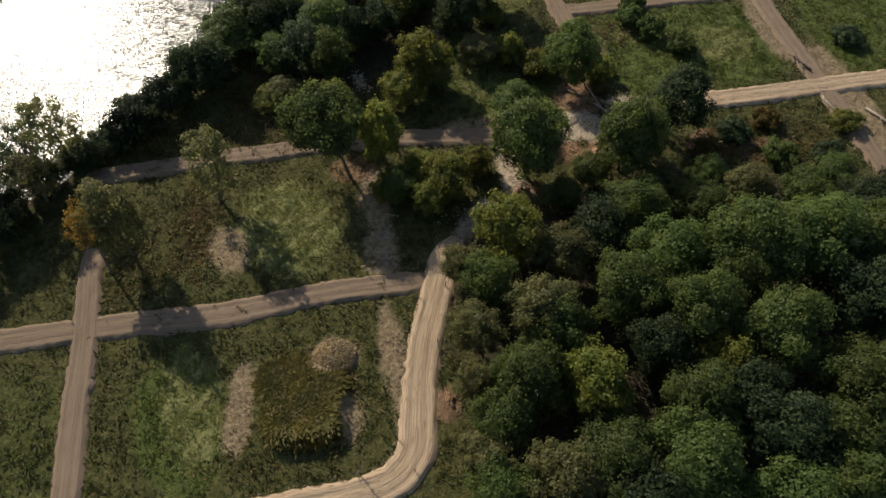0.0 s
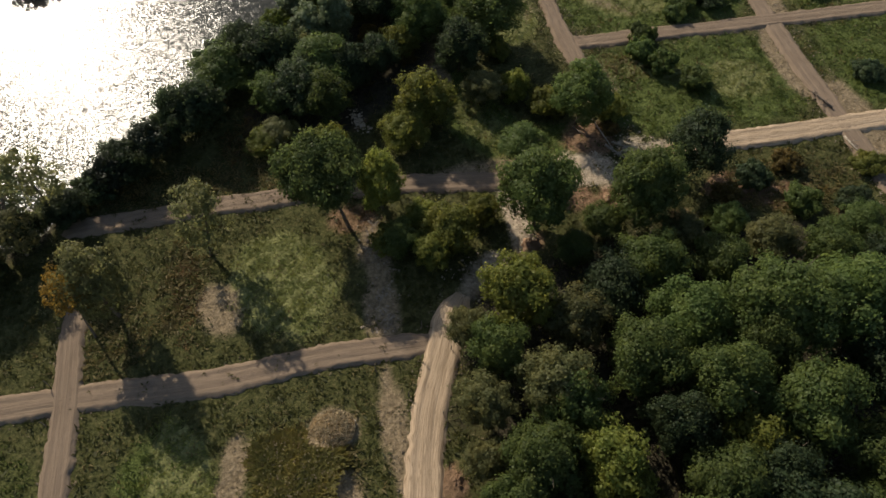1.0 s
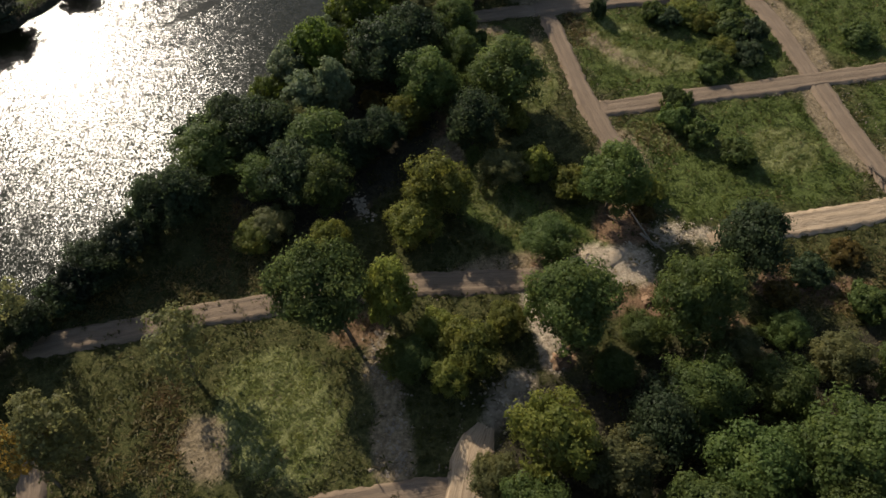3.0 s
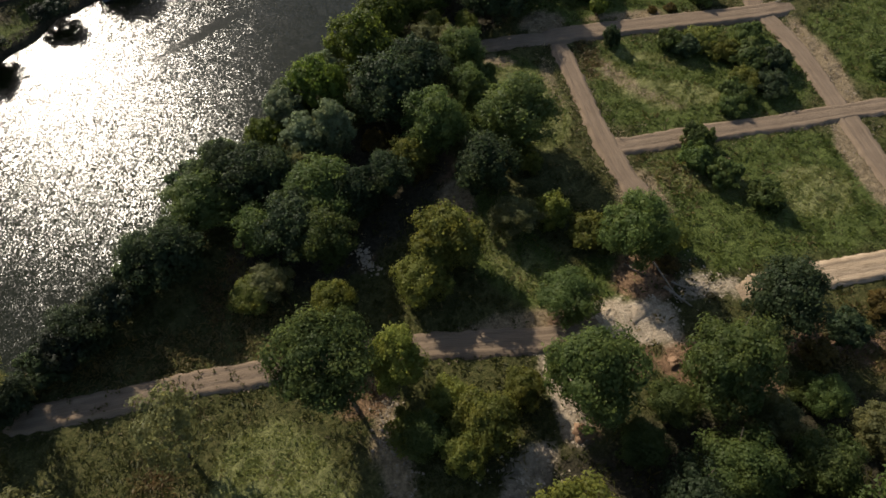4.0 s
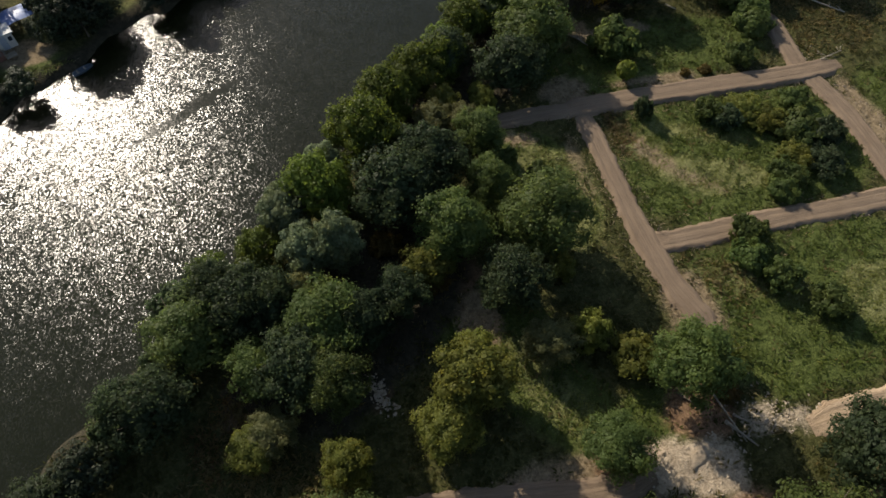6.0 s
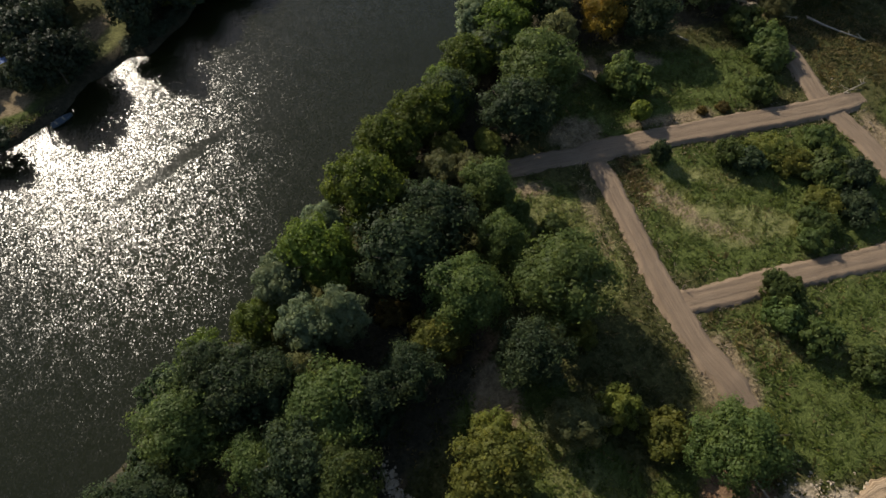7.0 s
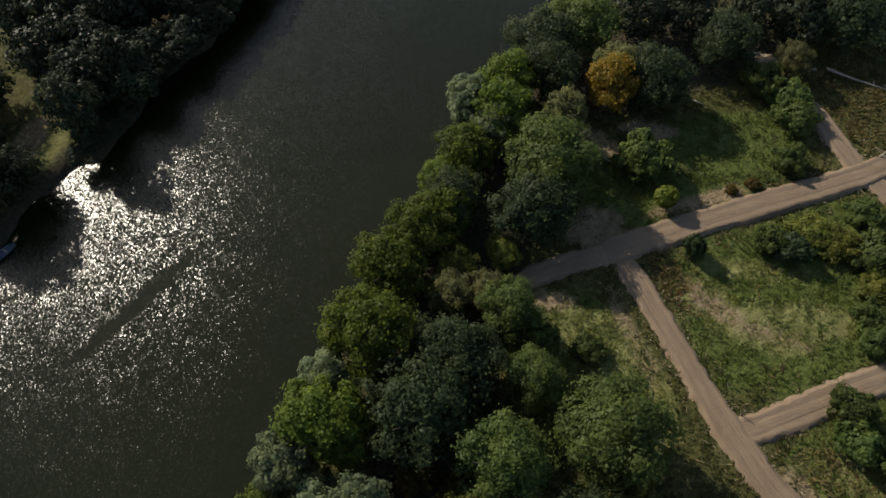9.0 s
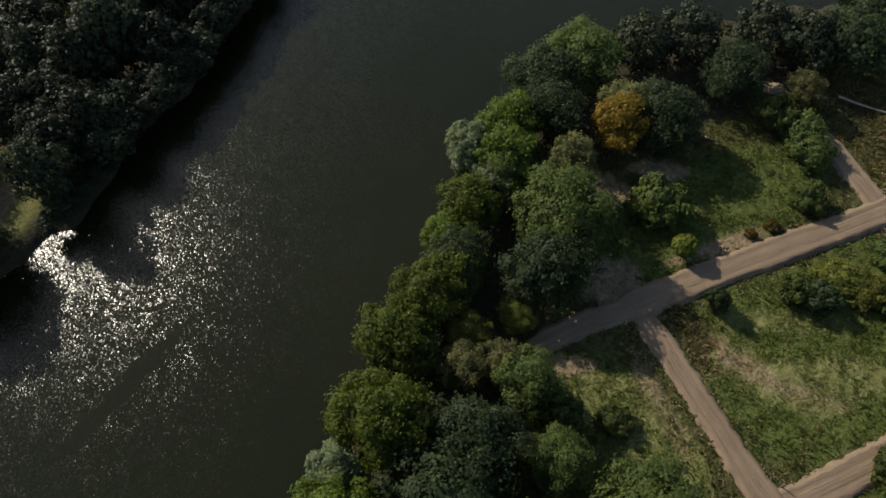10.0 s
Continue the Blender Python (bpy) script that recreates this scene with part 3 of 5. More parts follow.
def build_ground():
    xs, ys = axis(-76, 108, 1.0), axis(-8, 178, 1.0)
    gx, gy = np.meshgrid(xs, ys)
    d = river_depth(gx, gy)
    s = np.clip((d + 1.6) / 4.2, 0, 1)
    z = -2.8 * s * s * (3 - 2 * s) + 0.09 * np.random.default_rng(5).normal(0, 1, gx.shape).clip(-1.5, 1.5) + 0.07 * wobble(gx, gy) + 0.05 * np.sin(gx * 2.9) * np.sin(gy * 3.3)
    z += 0.4 * np.exp(-((gx - 28.6) ** 2 / 5 + (gy - 62.6) ** 2 / 3))               # heap of white sand
    z += mound(gx, gy)
    z += 0.7 * np.exp(-((gx - 5.2) ** 2 / 1.2 + (gy - 24.6) ** 2 / 1.8))                # dug-out earth
    nx, ny = len(xs), len(ys)
    v = np.stack([gx, gy, z], -1).reshape(-1, 3)
    i = np.arange(nx * ny).reshape(ny, nx)
    f = np.stack([i[:-1, :-1], i[:-1, 1:], i[1:, 1:], i[1:, :-1]], -1).reshape(-1, 4)
    me = bpy.data.meshes.new("ground")
    me.vertices.add(len(v)), me.loops.add(f.size), me.polygons.add(len(f))
    me.vertices.foreach_set("co", v.reshape(-1).astype(np.float32))
    me.loops.foreach_set("vertex_index", f.reshape(-1).astype(np.int32))
    me.polygons.foreach_set("loop_start", np.arange(0, f.size, 4, dtype=np.int32))
    me.polygons.foreach_set("loop_total", np.full(len(f), 4, dtype=np.int32))
    me.polygons.foreach_set("use_smooth", [True] * len(f))
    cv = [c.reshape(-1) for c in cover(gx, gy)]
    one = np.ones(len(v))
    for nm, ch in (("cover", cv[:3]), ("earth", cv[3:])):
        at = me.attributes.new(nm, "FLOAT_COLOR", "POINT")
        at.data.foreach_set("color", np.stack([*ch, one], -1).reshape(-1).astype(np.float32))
    me.materials.append(ground_material())
    me.update()
    me.validate()
    return tagged(new("ground", me), "dark weedy soil with bare and grassy patches sloping into the river", "ground", kind="structure")


ground = build_ground()


def build_water():
    v = [(-2800, -2800, WATER_Z), (2800, -2800, WATER_Z), (2800, 2800, WATER_Z), (-2800, 2800, WATER_Z)]
    return tagged(new("water", mesh_from("water", v, [(0, 1, 2, 3)], water_material())), "dark green rippled river water glittering in the sun", "river", kind="structure")


build_water()


def build_track(name, way, width, height, sandy):
    k = len(way)
    tan = unit(np.gradient(way, axis=0))
    nrm = np.stack([-tan[:, 1], tan[:, 0]], -1)
    run = np.concatenate([[0], np.cumsum(np.linalg.norm(np.diff(way, axis=0), axis=1))])
    prof = np.array([-1.0, -0.86, -0.7, -0.55, -0.42, -0.3, -0.15, 0, 0.15, 0.3, 0.42, 0.55, 0.7, 0.86, 1.0])
    rut = np.array([-0.45, 0.0, 0.05, 0.0, -0.08, -0.02, 0.05, 0.03, 0.05, -0.02, -0.08, 0.0, 0.05, 0.0, -0.45])
    slow = np.convolve(rng.normal(0, 1, 2 * k + 24), np.ones(12) / 12, 'same')[12:-12].reshape(2, k).T
    taper = np.clip(np.minimum(run, run[-1] - run) / 3.0, 0.12, 1)
    narrow = 0.5 + 0.5 * np.clip((np.minimum(run, run[-1] - run) + 0.6) / 3.2, 0, 1)
    uneven = 0.35 * slow + rng.normal(0, 0.075, (k, 2))
    v = np.zeros((k, len(prof), 3))
    for j, (u, r) in enumerate(zip(prof, rut)):
        half = width / 2 * narrow + (0.28 if abs(u) == 1 else 0) + uneven[:, 0 if u < 0 else 1] * abs(u)
        v[:, j, :2] = way + nrm * (u * half)[:, None]
        edge = abs(u) == 1
        v[:, j, 2] = (-0.12 if edge else (height + r * (0.55 if sandy else 0.45)) * taper) + (0 if edge else 1) * (rng.normal(0, 0.016, k) + 0.012 * np.sin(run * 0.6 + 0.2 * j))
    n = len(prof)
    i = np.arange(k * n).reshape(k, n)
    f = np.stack([i[:-1, :-1], i[1:, :-1], i[1:, 1:], i[:-1, 1:]], -1).reshape(-1, 4)[:, ::-1]
    me = mesh_from(name, v.reshape(-1, 3), f, SAND_TRACK if sandy else EARTH_TRACK, True)
    uv = me.uv_layers.new(name="UVMap")
    co = np.stack([np.tile(prof * width / 2, k), np.repeat(run, n)], -1)
    idx = np.zeros(len(me.loops), dtype=np.int32)
    me.loops.foreach_get("vertex_index", idx)
    uv.data.foreach_set("uv", co[idx].reshape(-1).astype(np.float32))
    return tagged(new(name, me), "pale sand road with long wheel ruts on a low bank" if sandy else "raised brown earth track with faint wheel marks", "track", kind="structure")


for nm, (way, width, height, sandy) in TRACKS.items():
    build_track(nm, way, width, 1.15 * height, sandy)


# ---- weeds and grass ----
def scatter(count, box, keep, seed):
    r = np.random.default_rng(seed)
    x, y = r.uniform(box[0], box[1], count), r.uniform(box[2], box[3], count)
    ok = (r.random(count) < keep(x, y)) & (river_depth(x, y) < -0.6) & (x < 48 + 0.6 * (y - 4)) & (y > 5) & (x > -46)
    x, y = x[ok], y[ok]
    ok = track_gap(x, y) > 0.05
    return np.stack([x[ok], y[ok], mound(x[ok], y[ok])], -1)


def weeds(name, pts, mat, tall, wide, blades, label, category, spread=0.35, seed=1):
    """Tufts: leaning broad blades round each point."""
    r = np.random.default_rng(seed)
    k = len(pts)
    p = np.repeat(pts, blades, axis=0)
    n = len(p)
    th = r.uniform(0, 2 * math.pi, n)
    size = np.repeat(r.uniform(0.55, 1.5, k), blades) * r.uniform(0.7, 1.2, n)
    d = np.stack([np.cos(th), np.sin(th), np.zeros(n)], -1)
    side = np.stack([-d[:, 1], d[:, 0], np.zeros(n)], -1)
    foot = p + d * (r.uniform(0, spread, n) * size)[:, None] - (0, 0, 0.08)
    up = np.array([0, 0, 1.0])
    h, w = (tall * size)[:, None], (wide * size)[:, None]
    lean = r.uniform(0.5, 1.7, n)[:, None]
    m = foot + d * lean * h * 0.45 + up * h * 0.6
    tip = foot + d * lean * h * 1.1 + up * h * r.uniform(0.5, 0.95, n)[:, None]
    q = np.stack([foot, m + side * w * 0.5, tip, m - side * w * 0.5], 1)
    ob = new(name, quads_mesh(name, q, mat))
    return tagged(ob, label, category, kind="stuff")


VIEW = (-64, 106, -6, 134)


def w_green(x, y):
    g, p, b, r, w, li = cover(x, y)
    clump = np.clip(0.5 + 0.7 * wobble(1.6 * x, 1.9 * y + 5), 0.12, 1)
    return clump * g * (1 - 0.8 * p) * (1 - b) * (1 - w) * (1 - r)


def w_dark(x, y):
    g, p, b, r, w, li = cover(x, y)
    clump = np.clip(0.55 + 0.6 * wobble(2.1 * x + 3, 2.3 * y), 0.15, 1)
    return clump * (1 - 0.8 * g) * (1 - 0.93 * p) * (1 - 0.95 * b) * (1 - w) * (1 - 0.8 * r) * (1 - 0.75 * li)


def w_pale(x, y):
    g, p, b, r, w, li = cover(x, y)
    return np.clip(p + 0.05 * g, 0, 1) * (1 - 0.6 * b)


def w_stubble(x, y):
    g, p, b, r, w, li = cover(x, y)
    return np.clip(0.35 * b + 0.04, 0, 1) * (1 - w)


def w_brown(x, y):
    return (1 - cover(x, y)[2]) * np.clip(any_of(patch(x, y, -9.3, 28, 5.0, 5.6, square=True), 0.8 * patch(x, y, -21.5, 52, 3, 7), 0.9 * patch(x, y, 37.3, 102.6, 1.9, 4.5), 0.7 * patch(x, y, -10, 68, 7, 3.5), 0.7 * patch(x, y, -23, 67.4, 12, 3.0), 0.8 * patch(x, y, -14, 74, 3, 4), 0.5 * patch(x, y, 40, 80, 4, 4), 0.6 * patch(x, y, 55, 54, 9, 4), 0.6 * patch(x, y, 74, 117, 9, 7), 0.5 * patch(x, y, -30, 47, 5, 5)) + 0.02, 0, 1)


weeds("weeds", scatter(75000, VIEW, w_dark, 11), WEED_DARK, 0.32, 0.12, 7, "rank dark green and brown weeds over the fields", "weeds", seed=21)
weeds("green_weeds", scatter(120000, VIEW, w_green, 12), WEED_GREEN, 0.30, 0.11, 7, "lush green weeds and grass in the fields", "weeds", seed=22)
weeds("pale_grass", scatter(260000, VIEW, w_pale, 13), WEED_PALE, 0.22, 0.08, 5, "short pale dry grass in mown patches", "grass", 0.3, 23)
weeds("stubble", scatter(110000, VIEW, w_stubble, 14), STUBBLE, 0.2, 0.08, 3, "sparse straw-coloured stubble on bare earth", "stubble", 0.3, 24)
weeds("dry_weeds", scatter(130000, VIEW, w_brown, 15), WEED_BROWN, 0.36, 0.13, 6, "tall brown withered weeds with cream seed heads", "weeds", 0.3, 25)

tall = scatter(34000, (-16, -3, 20, 35), lambda x, y: patch(x, y, -9.6, 27.6, 4.4, 5.0, 4, 0.15, True) * 0.55 * (1 - cover(x, y)[2]), 16)
weeds("tall_weeds", tall, WEED_SEEDED, 0.36, 0.15, 5, "tall bed of brown-olive withered weeds", "weeds", 0.25, 26)

rust = scatter(40000, (-26, 40, 44, 110), lambda x, y: any_of(patch(x, y, 37.4, 102.2, 1.5, 4.2, 8), 0.5 * patch(x, y, 51.6, 110.9, 2.6, 0.6), patch(x, y, -16.0, 72.6, 1.7, 3.2, 25), patch(x, y, -21.4, 51, 1.3, 6.5), 0.6 * patch(x, y, -13.4, 76, 2.0, 4.5), 0.35 * patch(x, y, -1, 58, 3, 2)) * 0.6, 17)
weeds("rust_weeds", rust, WEED_RUSSET, 0.3, 0.10, 5, "rust brown withered weeds in a narrow bed", "weeds", 0.3, 27)

# ---- trees ----
PROTO = {}


def proto(key, *a, **k):
    PROTO[key] = [make_tree(*a, **k) for _ in range(2)]


proto("deep", LEAF_DEEP, 4.2, 9.0, "deep green broadleaf tree with a dense lumpy crown", low=0.12)
proto("green", LEAF_GREEN, 4.2, 11.0, "tall green broadleaf tree with a rounded lumpy crown", low=0.12, lobes=80, per_lobe=100, leaf=0.27)
proto("olive", LEAF_OLIVE, 3.6, 10.0, "olive green broadleaf tree turning brown in its crown", low=0.18, leaf=0.26)
proto("lime", LEAF_LIME, 3.2, 7.0, "yellow-green young tree with a loose bushy crown", low=0.06, leaf=0.24, lobes=60, per_lobe=96, stems=3)
proto("silver", LEAF_SILVER, 2.8, 9.0, "silvery green willow with upright rounded tufts", low=0.1, leaf=0.28, shape="round", lobes=60)
proto("gold", LEAF_GOLD, 4.0, 8.5, "broadleaf tree in full golden yellow autumn leaf", low=0.15, lobes=60, gap=0.18)
proto("airy", LEAF_OLIVE, 3.4, 12.0, "slender tree with a thin olive crown and visible limbs", low=0.14, lobes=66, per_lobe=58, leaf=0.28, gap=0.32)
proto("full", LEAF_OLIVE, 3.4, 12.0, "tall olive tree in leaf almost down to the ground", low=0.12, lobes=84, per_lobe=74, leaf=0.26, gap=0.14)
proto("sparse", LEAF_DEEP, 3.4, 9.5, "thin dark willow with gaps in its crown by the water", low=0.2, lobes=58, per_lobe=44, leaf=0.3, gap=0.4, stems=3)
proto("fresh", LEAF_SUNLIT, 3.8, 8.5, "fresh green broadleaf tree leaning over the water's edge", low=0.06)
# The next two kinds wear leaves whose colour holds the back-lit shade.
proto("far", LEAF_BACKLIT, 4.2, 9.0, "dark green broadleaf tree on the shaded far bank", low=0.08, lobes=46, per_lobe=42, leaf=0.42)
proto("shade_toned", LEAF_BACKLIT, 4.2, 9.0, "dark dull green broadleaf tree in the northern thicket", low=0.08, lobes=50, per_lobe=46, leaf=0.40)
proto("autumn", LEAF_AUTUMN, 3.0, 12.0, "slender tree with thin orange-brown leaves", low=0.35, lobes=40, per_lobe=40, leaf=0.26, gap=0.35)
proto("bush", LEAF_GREEN, 2.2, 2.6, "low spreading green bush among the weeds", "bush", 34, 78, 0.26, 0.0, "wide", 0, 3, 0, "bush")
proto("bush_dark", LEAF_DEEP, 2.2, 2.8, "low dark green thicket bush", "bush", 34, 78, 0.26, 0.0, "wide", 0, 3, 0, "bush")
proto("bush_lime", LEAF_LIME, 2.2, 2.6, "low yellow-green bush with loose twigs", "bush", 34, 78, 0.26, 0.0, "wide", 0, 3, 0, "bush")
proto("bush_rust", LEAF_RUST, 1.8, 2.4, "withered rust brown bush", "bush", 30, 60, 0.25, 0.0, "wide", 0, 3, 0, "bush")
SIZE = {"deep": (4.2, 9.0), "green": (4.2, 11.0), "olive": (3.6, 10.0), "lime": (3.2, 7.0), "silver": (2.8, 9.0), "gold": (4.0, 8.5), "airy": (3.4, 12.0), "autumn": (3.0, 12.0), "full": (3.4, 12.0), "fresh": (3.8, 8.5), "sparse": (3.4, 9.5), "far": (4.2, 9.0), "shade_toned": (4.2, 9.0),
        "bush": (2.2, 2.6), "bush_dark": (2.2, 2.8), "bush_lime": (2.2, 2.6), "bush_rust": (1.8, 2.4)}


def plant(key, x, y, height, radius, group=""):
    """Sets a copy of a kind of tree or bush at x, y with that height and crown radius."""
    ob = PROTO[key][int(rng.integers(2))]
    pr, ph = SIZE[key]
    s, sz = radius / pr, height / ph
    ob = copy_thing(ob, Matrix.LocRotScale((x, y, -0.05), Euler((rng.uniform(-0.09, 0.09), rng.uniform(-0.09, 0.09), rng.uniform(0, 6.28))), (s * rng.uniform(0.9, 1.14), s * rng.uniform(0.9, 1.14), sz)))
    if group:
        ob["group"] = group
    return ob


def plant_all(rows, kinds, group):
    for i, (x, y, h, r) in enumerate(rows):
        plant(kinds[i % len(kinds)], x, y, h, r, group)


# the wood east of the sand road
WOOD = [(25.3, 31.7, 11.5, 4.2), (31.8, 27.2, 12, 4.2), (38.3, 23.4, 13, 4.4), (34.9, 14.2, 11.2, 4.6), (44.6, 17.5, 12, 4.8), (28.6, 18.6, 11.2, 3.8), (19, 14.9, 10.5, 4),
        (26.8, 24.2, 10.5, 3.2), (26.3, 13.1, 11.2, 4.2), (41, 34.1, 13.5, 4.8), (48.6, 33.5, 13, 5), (50.2, 26.6, 11.2, 4.4), (32.4, 35.5, 10.5, 4), (54, 32.5, 12.5, 4.4), (40.1, 12.9, 10.6, 4),
        (34.3, 18.3, 10.6, 3.5), (33.6, 8.9, 10.6, 3.8), (39.7, 8.3, 10.6, 3.4), (37.8, 29.8, 10.6, 3), (20.4, 11, 10.6, 3.8), (49, 12, 11, 4.2), (56, 22, 12, 4.4)]
plant_all(WOOD, ("green", "green", "green", "deep"), "trees of the wood")
WOOD_EDGE = [(16.1, 31.3, 11, 3.6), (11.9, 35.7, 9.2, 3.2), (15.3, 41.6, 11.2, 3.8), (9.4, 30.6, 7.9, 2.8), (10.2, 20.7, 9, 3), (7.2, 16.8, 7.9, 2.6), (13.5, 23.6, 10.5, 3.6), (19.3, 22.5, 10.5, 3.6),
             (20.6, 37.5, 8.6, 3.2), (17.8, 28.6, 9.8, 3.2), (14, 13.4, 10, 3.6), (8.6, 13.5, 9, 3), (32.9, 21.5, 9.5, 3), (8.2, 25.6, 6, 2.2), (12, 9, 9, 3.4), (9.5, 39.2, 6, 2.2)]
plant_all(WOOD_EDGE, ("olive", "green", "lime", "olive", "green"), "trees at the edge of the wood")
WOOD_NORTH = [(31.2, 43.2, 7.9, 3.6), (25.9, 41.7, 7.9, 3.6), (39.4, 42.2, 7.3, 3.4), (46.2, 44, 6.6, 3), (52.1, 41.7, 7.3, 3), (58, 38, 8, 3.6), (24, 47.5, 5, 2.4), (37, 47.5, 5.5, 2.6), (59, 45, 5, 2.6), (64, 40, 7, 3), (44, 48.5, 4.5, 2.2)]
plant_all(WOOD_NORTH, ("green", "deep", "green", "olive"), "trees at the edge of the wood")
# round the sand clearing
plant_all([(20.8, 53.6, 13, 4.2), (33.2, 52.6, 12.3, 4.4), (30.9, 69.2, 10.6, 3.8)], ("green",), "trees by the clearing")
plant_all([(42, 58.2, 11, 4)], ("deep",), "trees by the clearing")
plant_all([(10.1, 73.7, 9.0, 3.5), (7.2, 69.6, 5.8, 3.0), (22.2, 64, 5.6, 2.8), (2.5, 59, 10, 2.6), (-2.8, 68.2, 7.2, 2.4), (10, 52.6, 6.2, 3.2), (4.2, 52.4, 5.5, 2.4), (7.6, 50.2, 5.2, 2.4), (14.6, 55.4, 4, 2.2), (7.2, 56, 4, 2), (28.8, 50.8, 4.8, 2.6)],
          ("lime", "lime", "green", "lime"), "young trees by the clearing")
# the river bank
BANK_DEEP = [(7.2, 96.6, 10, 4.6), (12.4, 100.4, 9.2, 4.2), (18.1, 96.6, 7, 2.6), (-7.6, 85.7, 8.6, 3), (-10.7, 86.6, 8.6, 3.8), (-2.9, 82.3, 9, 3.8), (1.4, 82.2, 7.6, 3.2), (-5.7, 78.3, 8.6, 4), (-2.4, 75.8, 8.8, 3.4),
             (-19.2, 77.2, 8.4, 3.6), (-22.0, 77.8, 7.4, 2.9), (-16.4, 84.5, 7.2, 3.8), (16.9, 82.6, 9.6, 3.6), (18.8, 118.2, 7.6, 3.6), (31.0, 119.2, 9.6, 4.3), (25.9, 113.3, 8.6, 4.0), (5.4, 84.1, 6.6, 3), (-10.2, 79, 6.6, 3), (36.8, 133, 8, 3.8), (48.4, 127.3, 7.9, 3.8), (19, 103.6, 7, 2.8)]
plant_all(BANK_DEEP, ("deep", "deep", "green"), "trees on the river bank")
BANK_GREEN = [(12.3, 90.4, 9.4, 3.8), (-13.1, 88.6, 8, 3.4), (23, 88.8, 10.6, 4.6), (38, 138, 7.9, 4),
              (45, 139.5, 7.9, 4.6), (52.3, 138.5, 7.9, 4.6), (59.4, 137.5, 7.9, 4.6), (60.6, 130.4, 7.4, 3.8), (71.9, 130.5, 7.9, 4.4), (68.6, 134, 7.9, 4.2), (77, 128, 8, 5), (-25.8, 73.0, 6.2, 2.8), (-30.6, 68.8, 5.6, 2.8), (84, 131, 8, 4.6)]
plant_all(BANK_GREEN[:5], ("green", "deep"), "trees on the river bank")
plant_all(BANK_GREEN[5:], ("shade_toned", "shade_toned", "deep"), "trees on the river bank")
plant_all([(4.8, 105.4, 10.4, 4.3), (-1.6, 98.8, 9.8, 3.8), (9.4, 112.6, 7.9, 3.7), (13.4, 115.6, 7.9, 3.5), (17.4, 117.5, 7.5, 3), (28, 128.6, 8, 4), (31.2, 133.4, 7.9, 3.6), (22.4, 124.4, 7, 3.2), (18.6, 122.6, 5, 2.6), (-8.6, 93.4, 6, 2.8), (-14.6, 91.2, 5, 2.6)], ("fresh",), "trees on the river bank")
plant_all([(0.1, 90.0, 10.4, 2.3), (-5.4, 96.4, 8.2, 2.8), (-4, 91.4, 7.8, 2.8), (25, 131.6, 7.6, 3), (0.3, 103.4, 7, 2.6), (26.6, 126, 7, 2.6)], ("silver",), "willows on the river bank")
plant_all([(34.6, 124.8, 7.9, 2.8), (-11.5, 72.2, 3.2, 2.2), (-9.4, 73.4, 3.6, 2.2), (19.1, 75.5, 5.3, 2.6), (21.6, 111.4, 4.0, 1.9), (14.3, 108, 5.3, 2.3), (18, 106.9, 5.3, 2.1), (8.6, 87.3, 5.6, 2.6), (67.7, 124.6, 5, 2.4), (-4.6, 86.8, 6, 2.2), (16, 111, 5, 2.2)], ("olive", "lime", "olive"), "young trees on the river bank")
plant_all([(42.2, 127.6, 8.4, 3.3)], ("gold",), "")
plant_all([(44.6, 129.4, 7.6, 3.0)], ("olive",), "trees on the river bank")
plant_all([(-44.6, 62.4, 9.5, 3.2), (-42, 66, 8, 2.6), (-49.4, 56.6, 9.5, 3.4)], ("sparse",), "trees on the river bank")
plant_all([(-43.6, 55.4, 6, 2.8), (-50, 51, 7, 3.6), (-57, 46, 8, 4), (-29, 70.5, 6, 3), (-36, 65, 4.5, 2.4), (-64, 40, 8, 4)], ("deep", "deep", "green"), "trees on the river bank")
plant_all([(-37.2, 64.6, 13, 3.0), (-18.8, 56.2, 13, 3.3), (-40.5, 60, 9, 3)], ("airy",), "slender trees by the tracks")
plant_all([(-28.9, 49.6, 13.6, 3.0)], ("full",), "slender trees by the tracks")
# low growth along both waterlines
plant_all([(-32.6, 68.2, 3.6, 2.4), (-36.4, 65.4, 3.6, 2.4), (-28.6, 71.6, 4.6, 2.2), (-24.0, 75.6, 5.0, 2.2), (-20.0, 80.6, 4.4, 2.6), (-17.4, 88.6, 5, 2.8), (-40.8, 62.4, 4, 2.4), (-44.6, 58, 4, 2.6), (8.4, 114.4, 4, 2.4), (25.6, 128.8, 4, 2.4)], ("bush_dark",), "bushes along the water")
for i, x in enumerate(np.arange(-21.5, 18, 2.0)):
    low = x < -14
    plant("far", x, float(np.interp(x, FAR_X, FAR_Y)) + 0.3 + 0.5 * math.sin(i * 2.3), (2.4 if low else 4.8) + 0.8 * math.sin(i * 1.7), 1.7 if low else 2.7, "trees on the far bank")
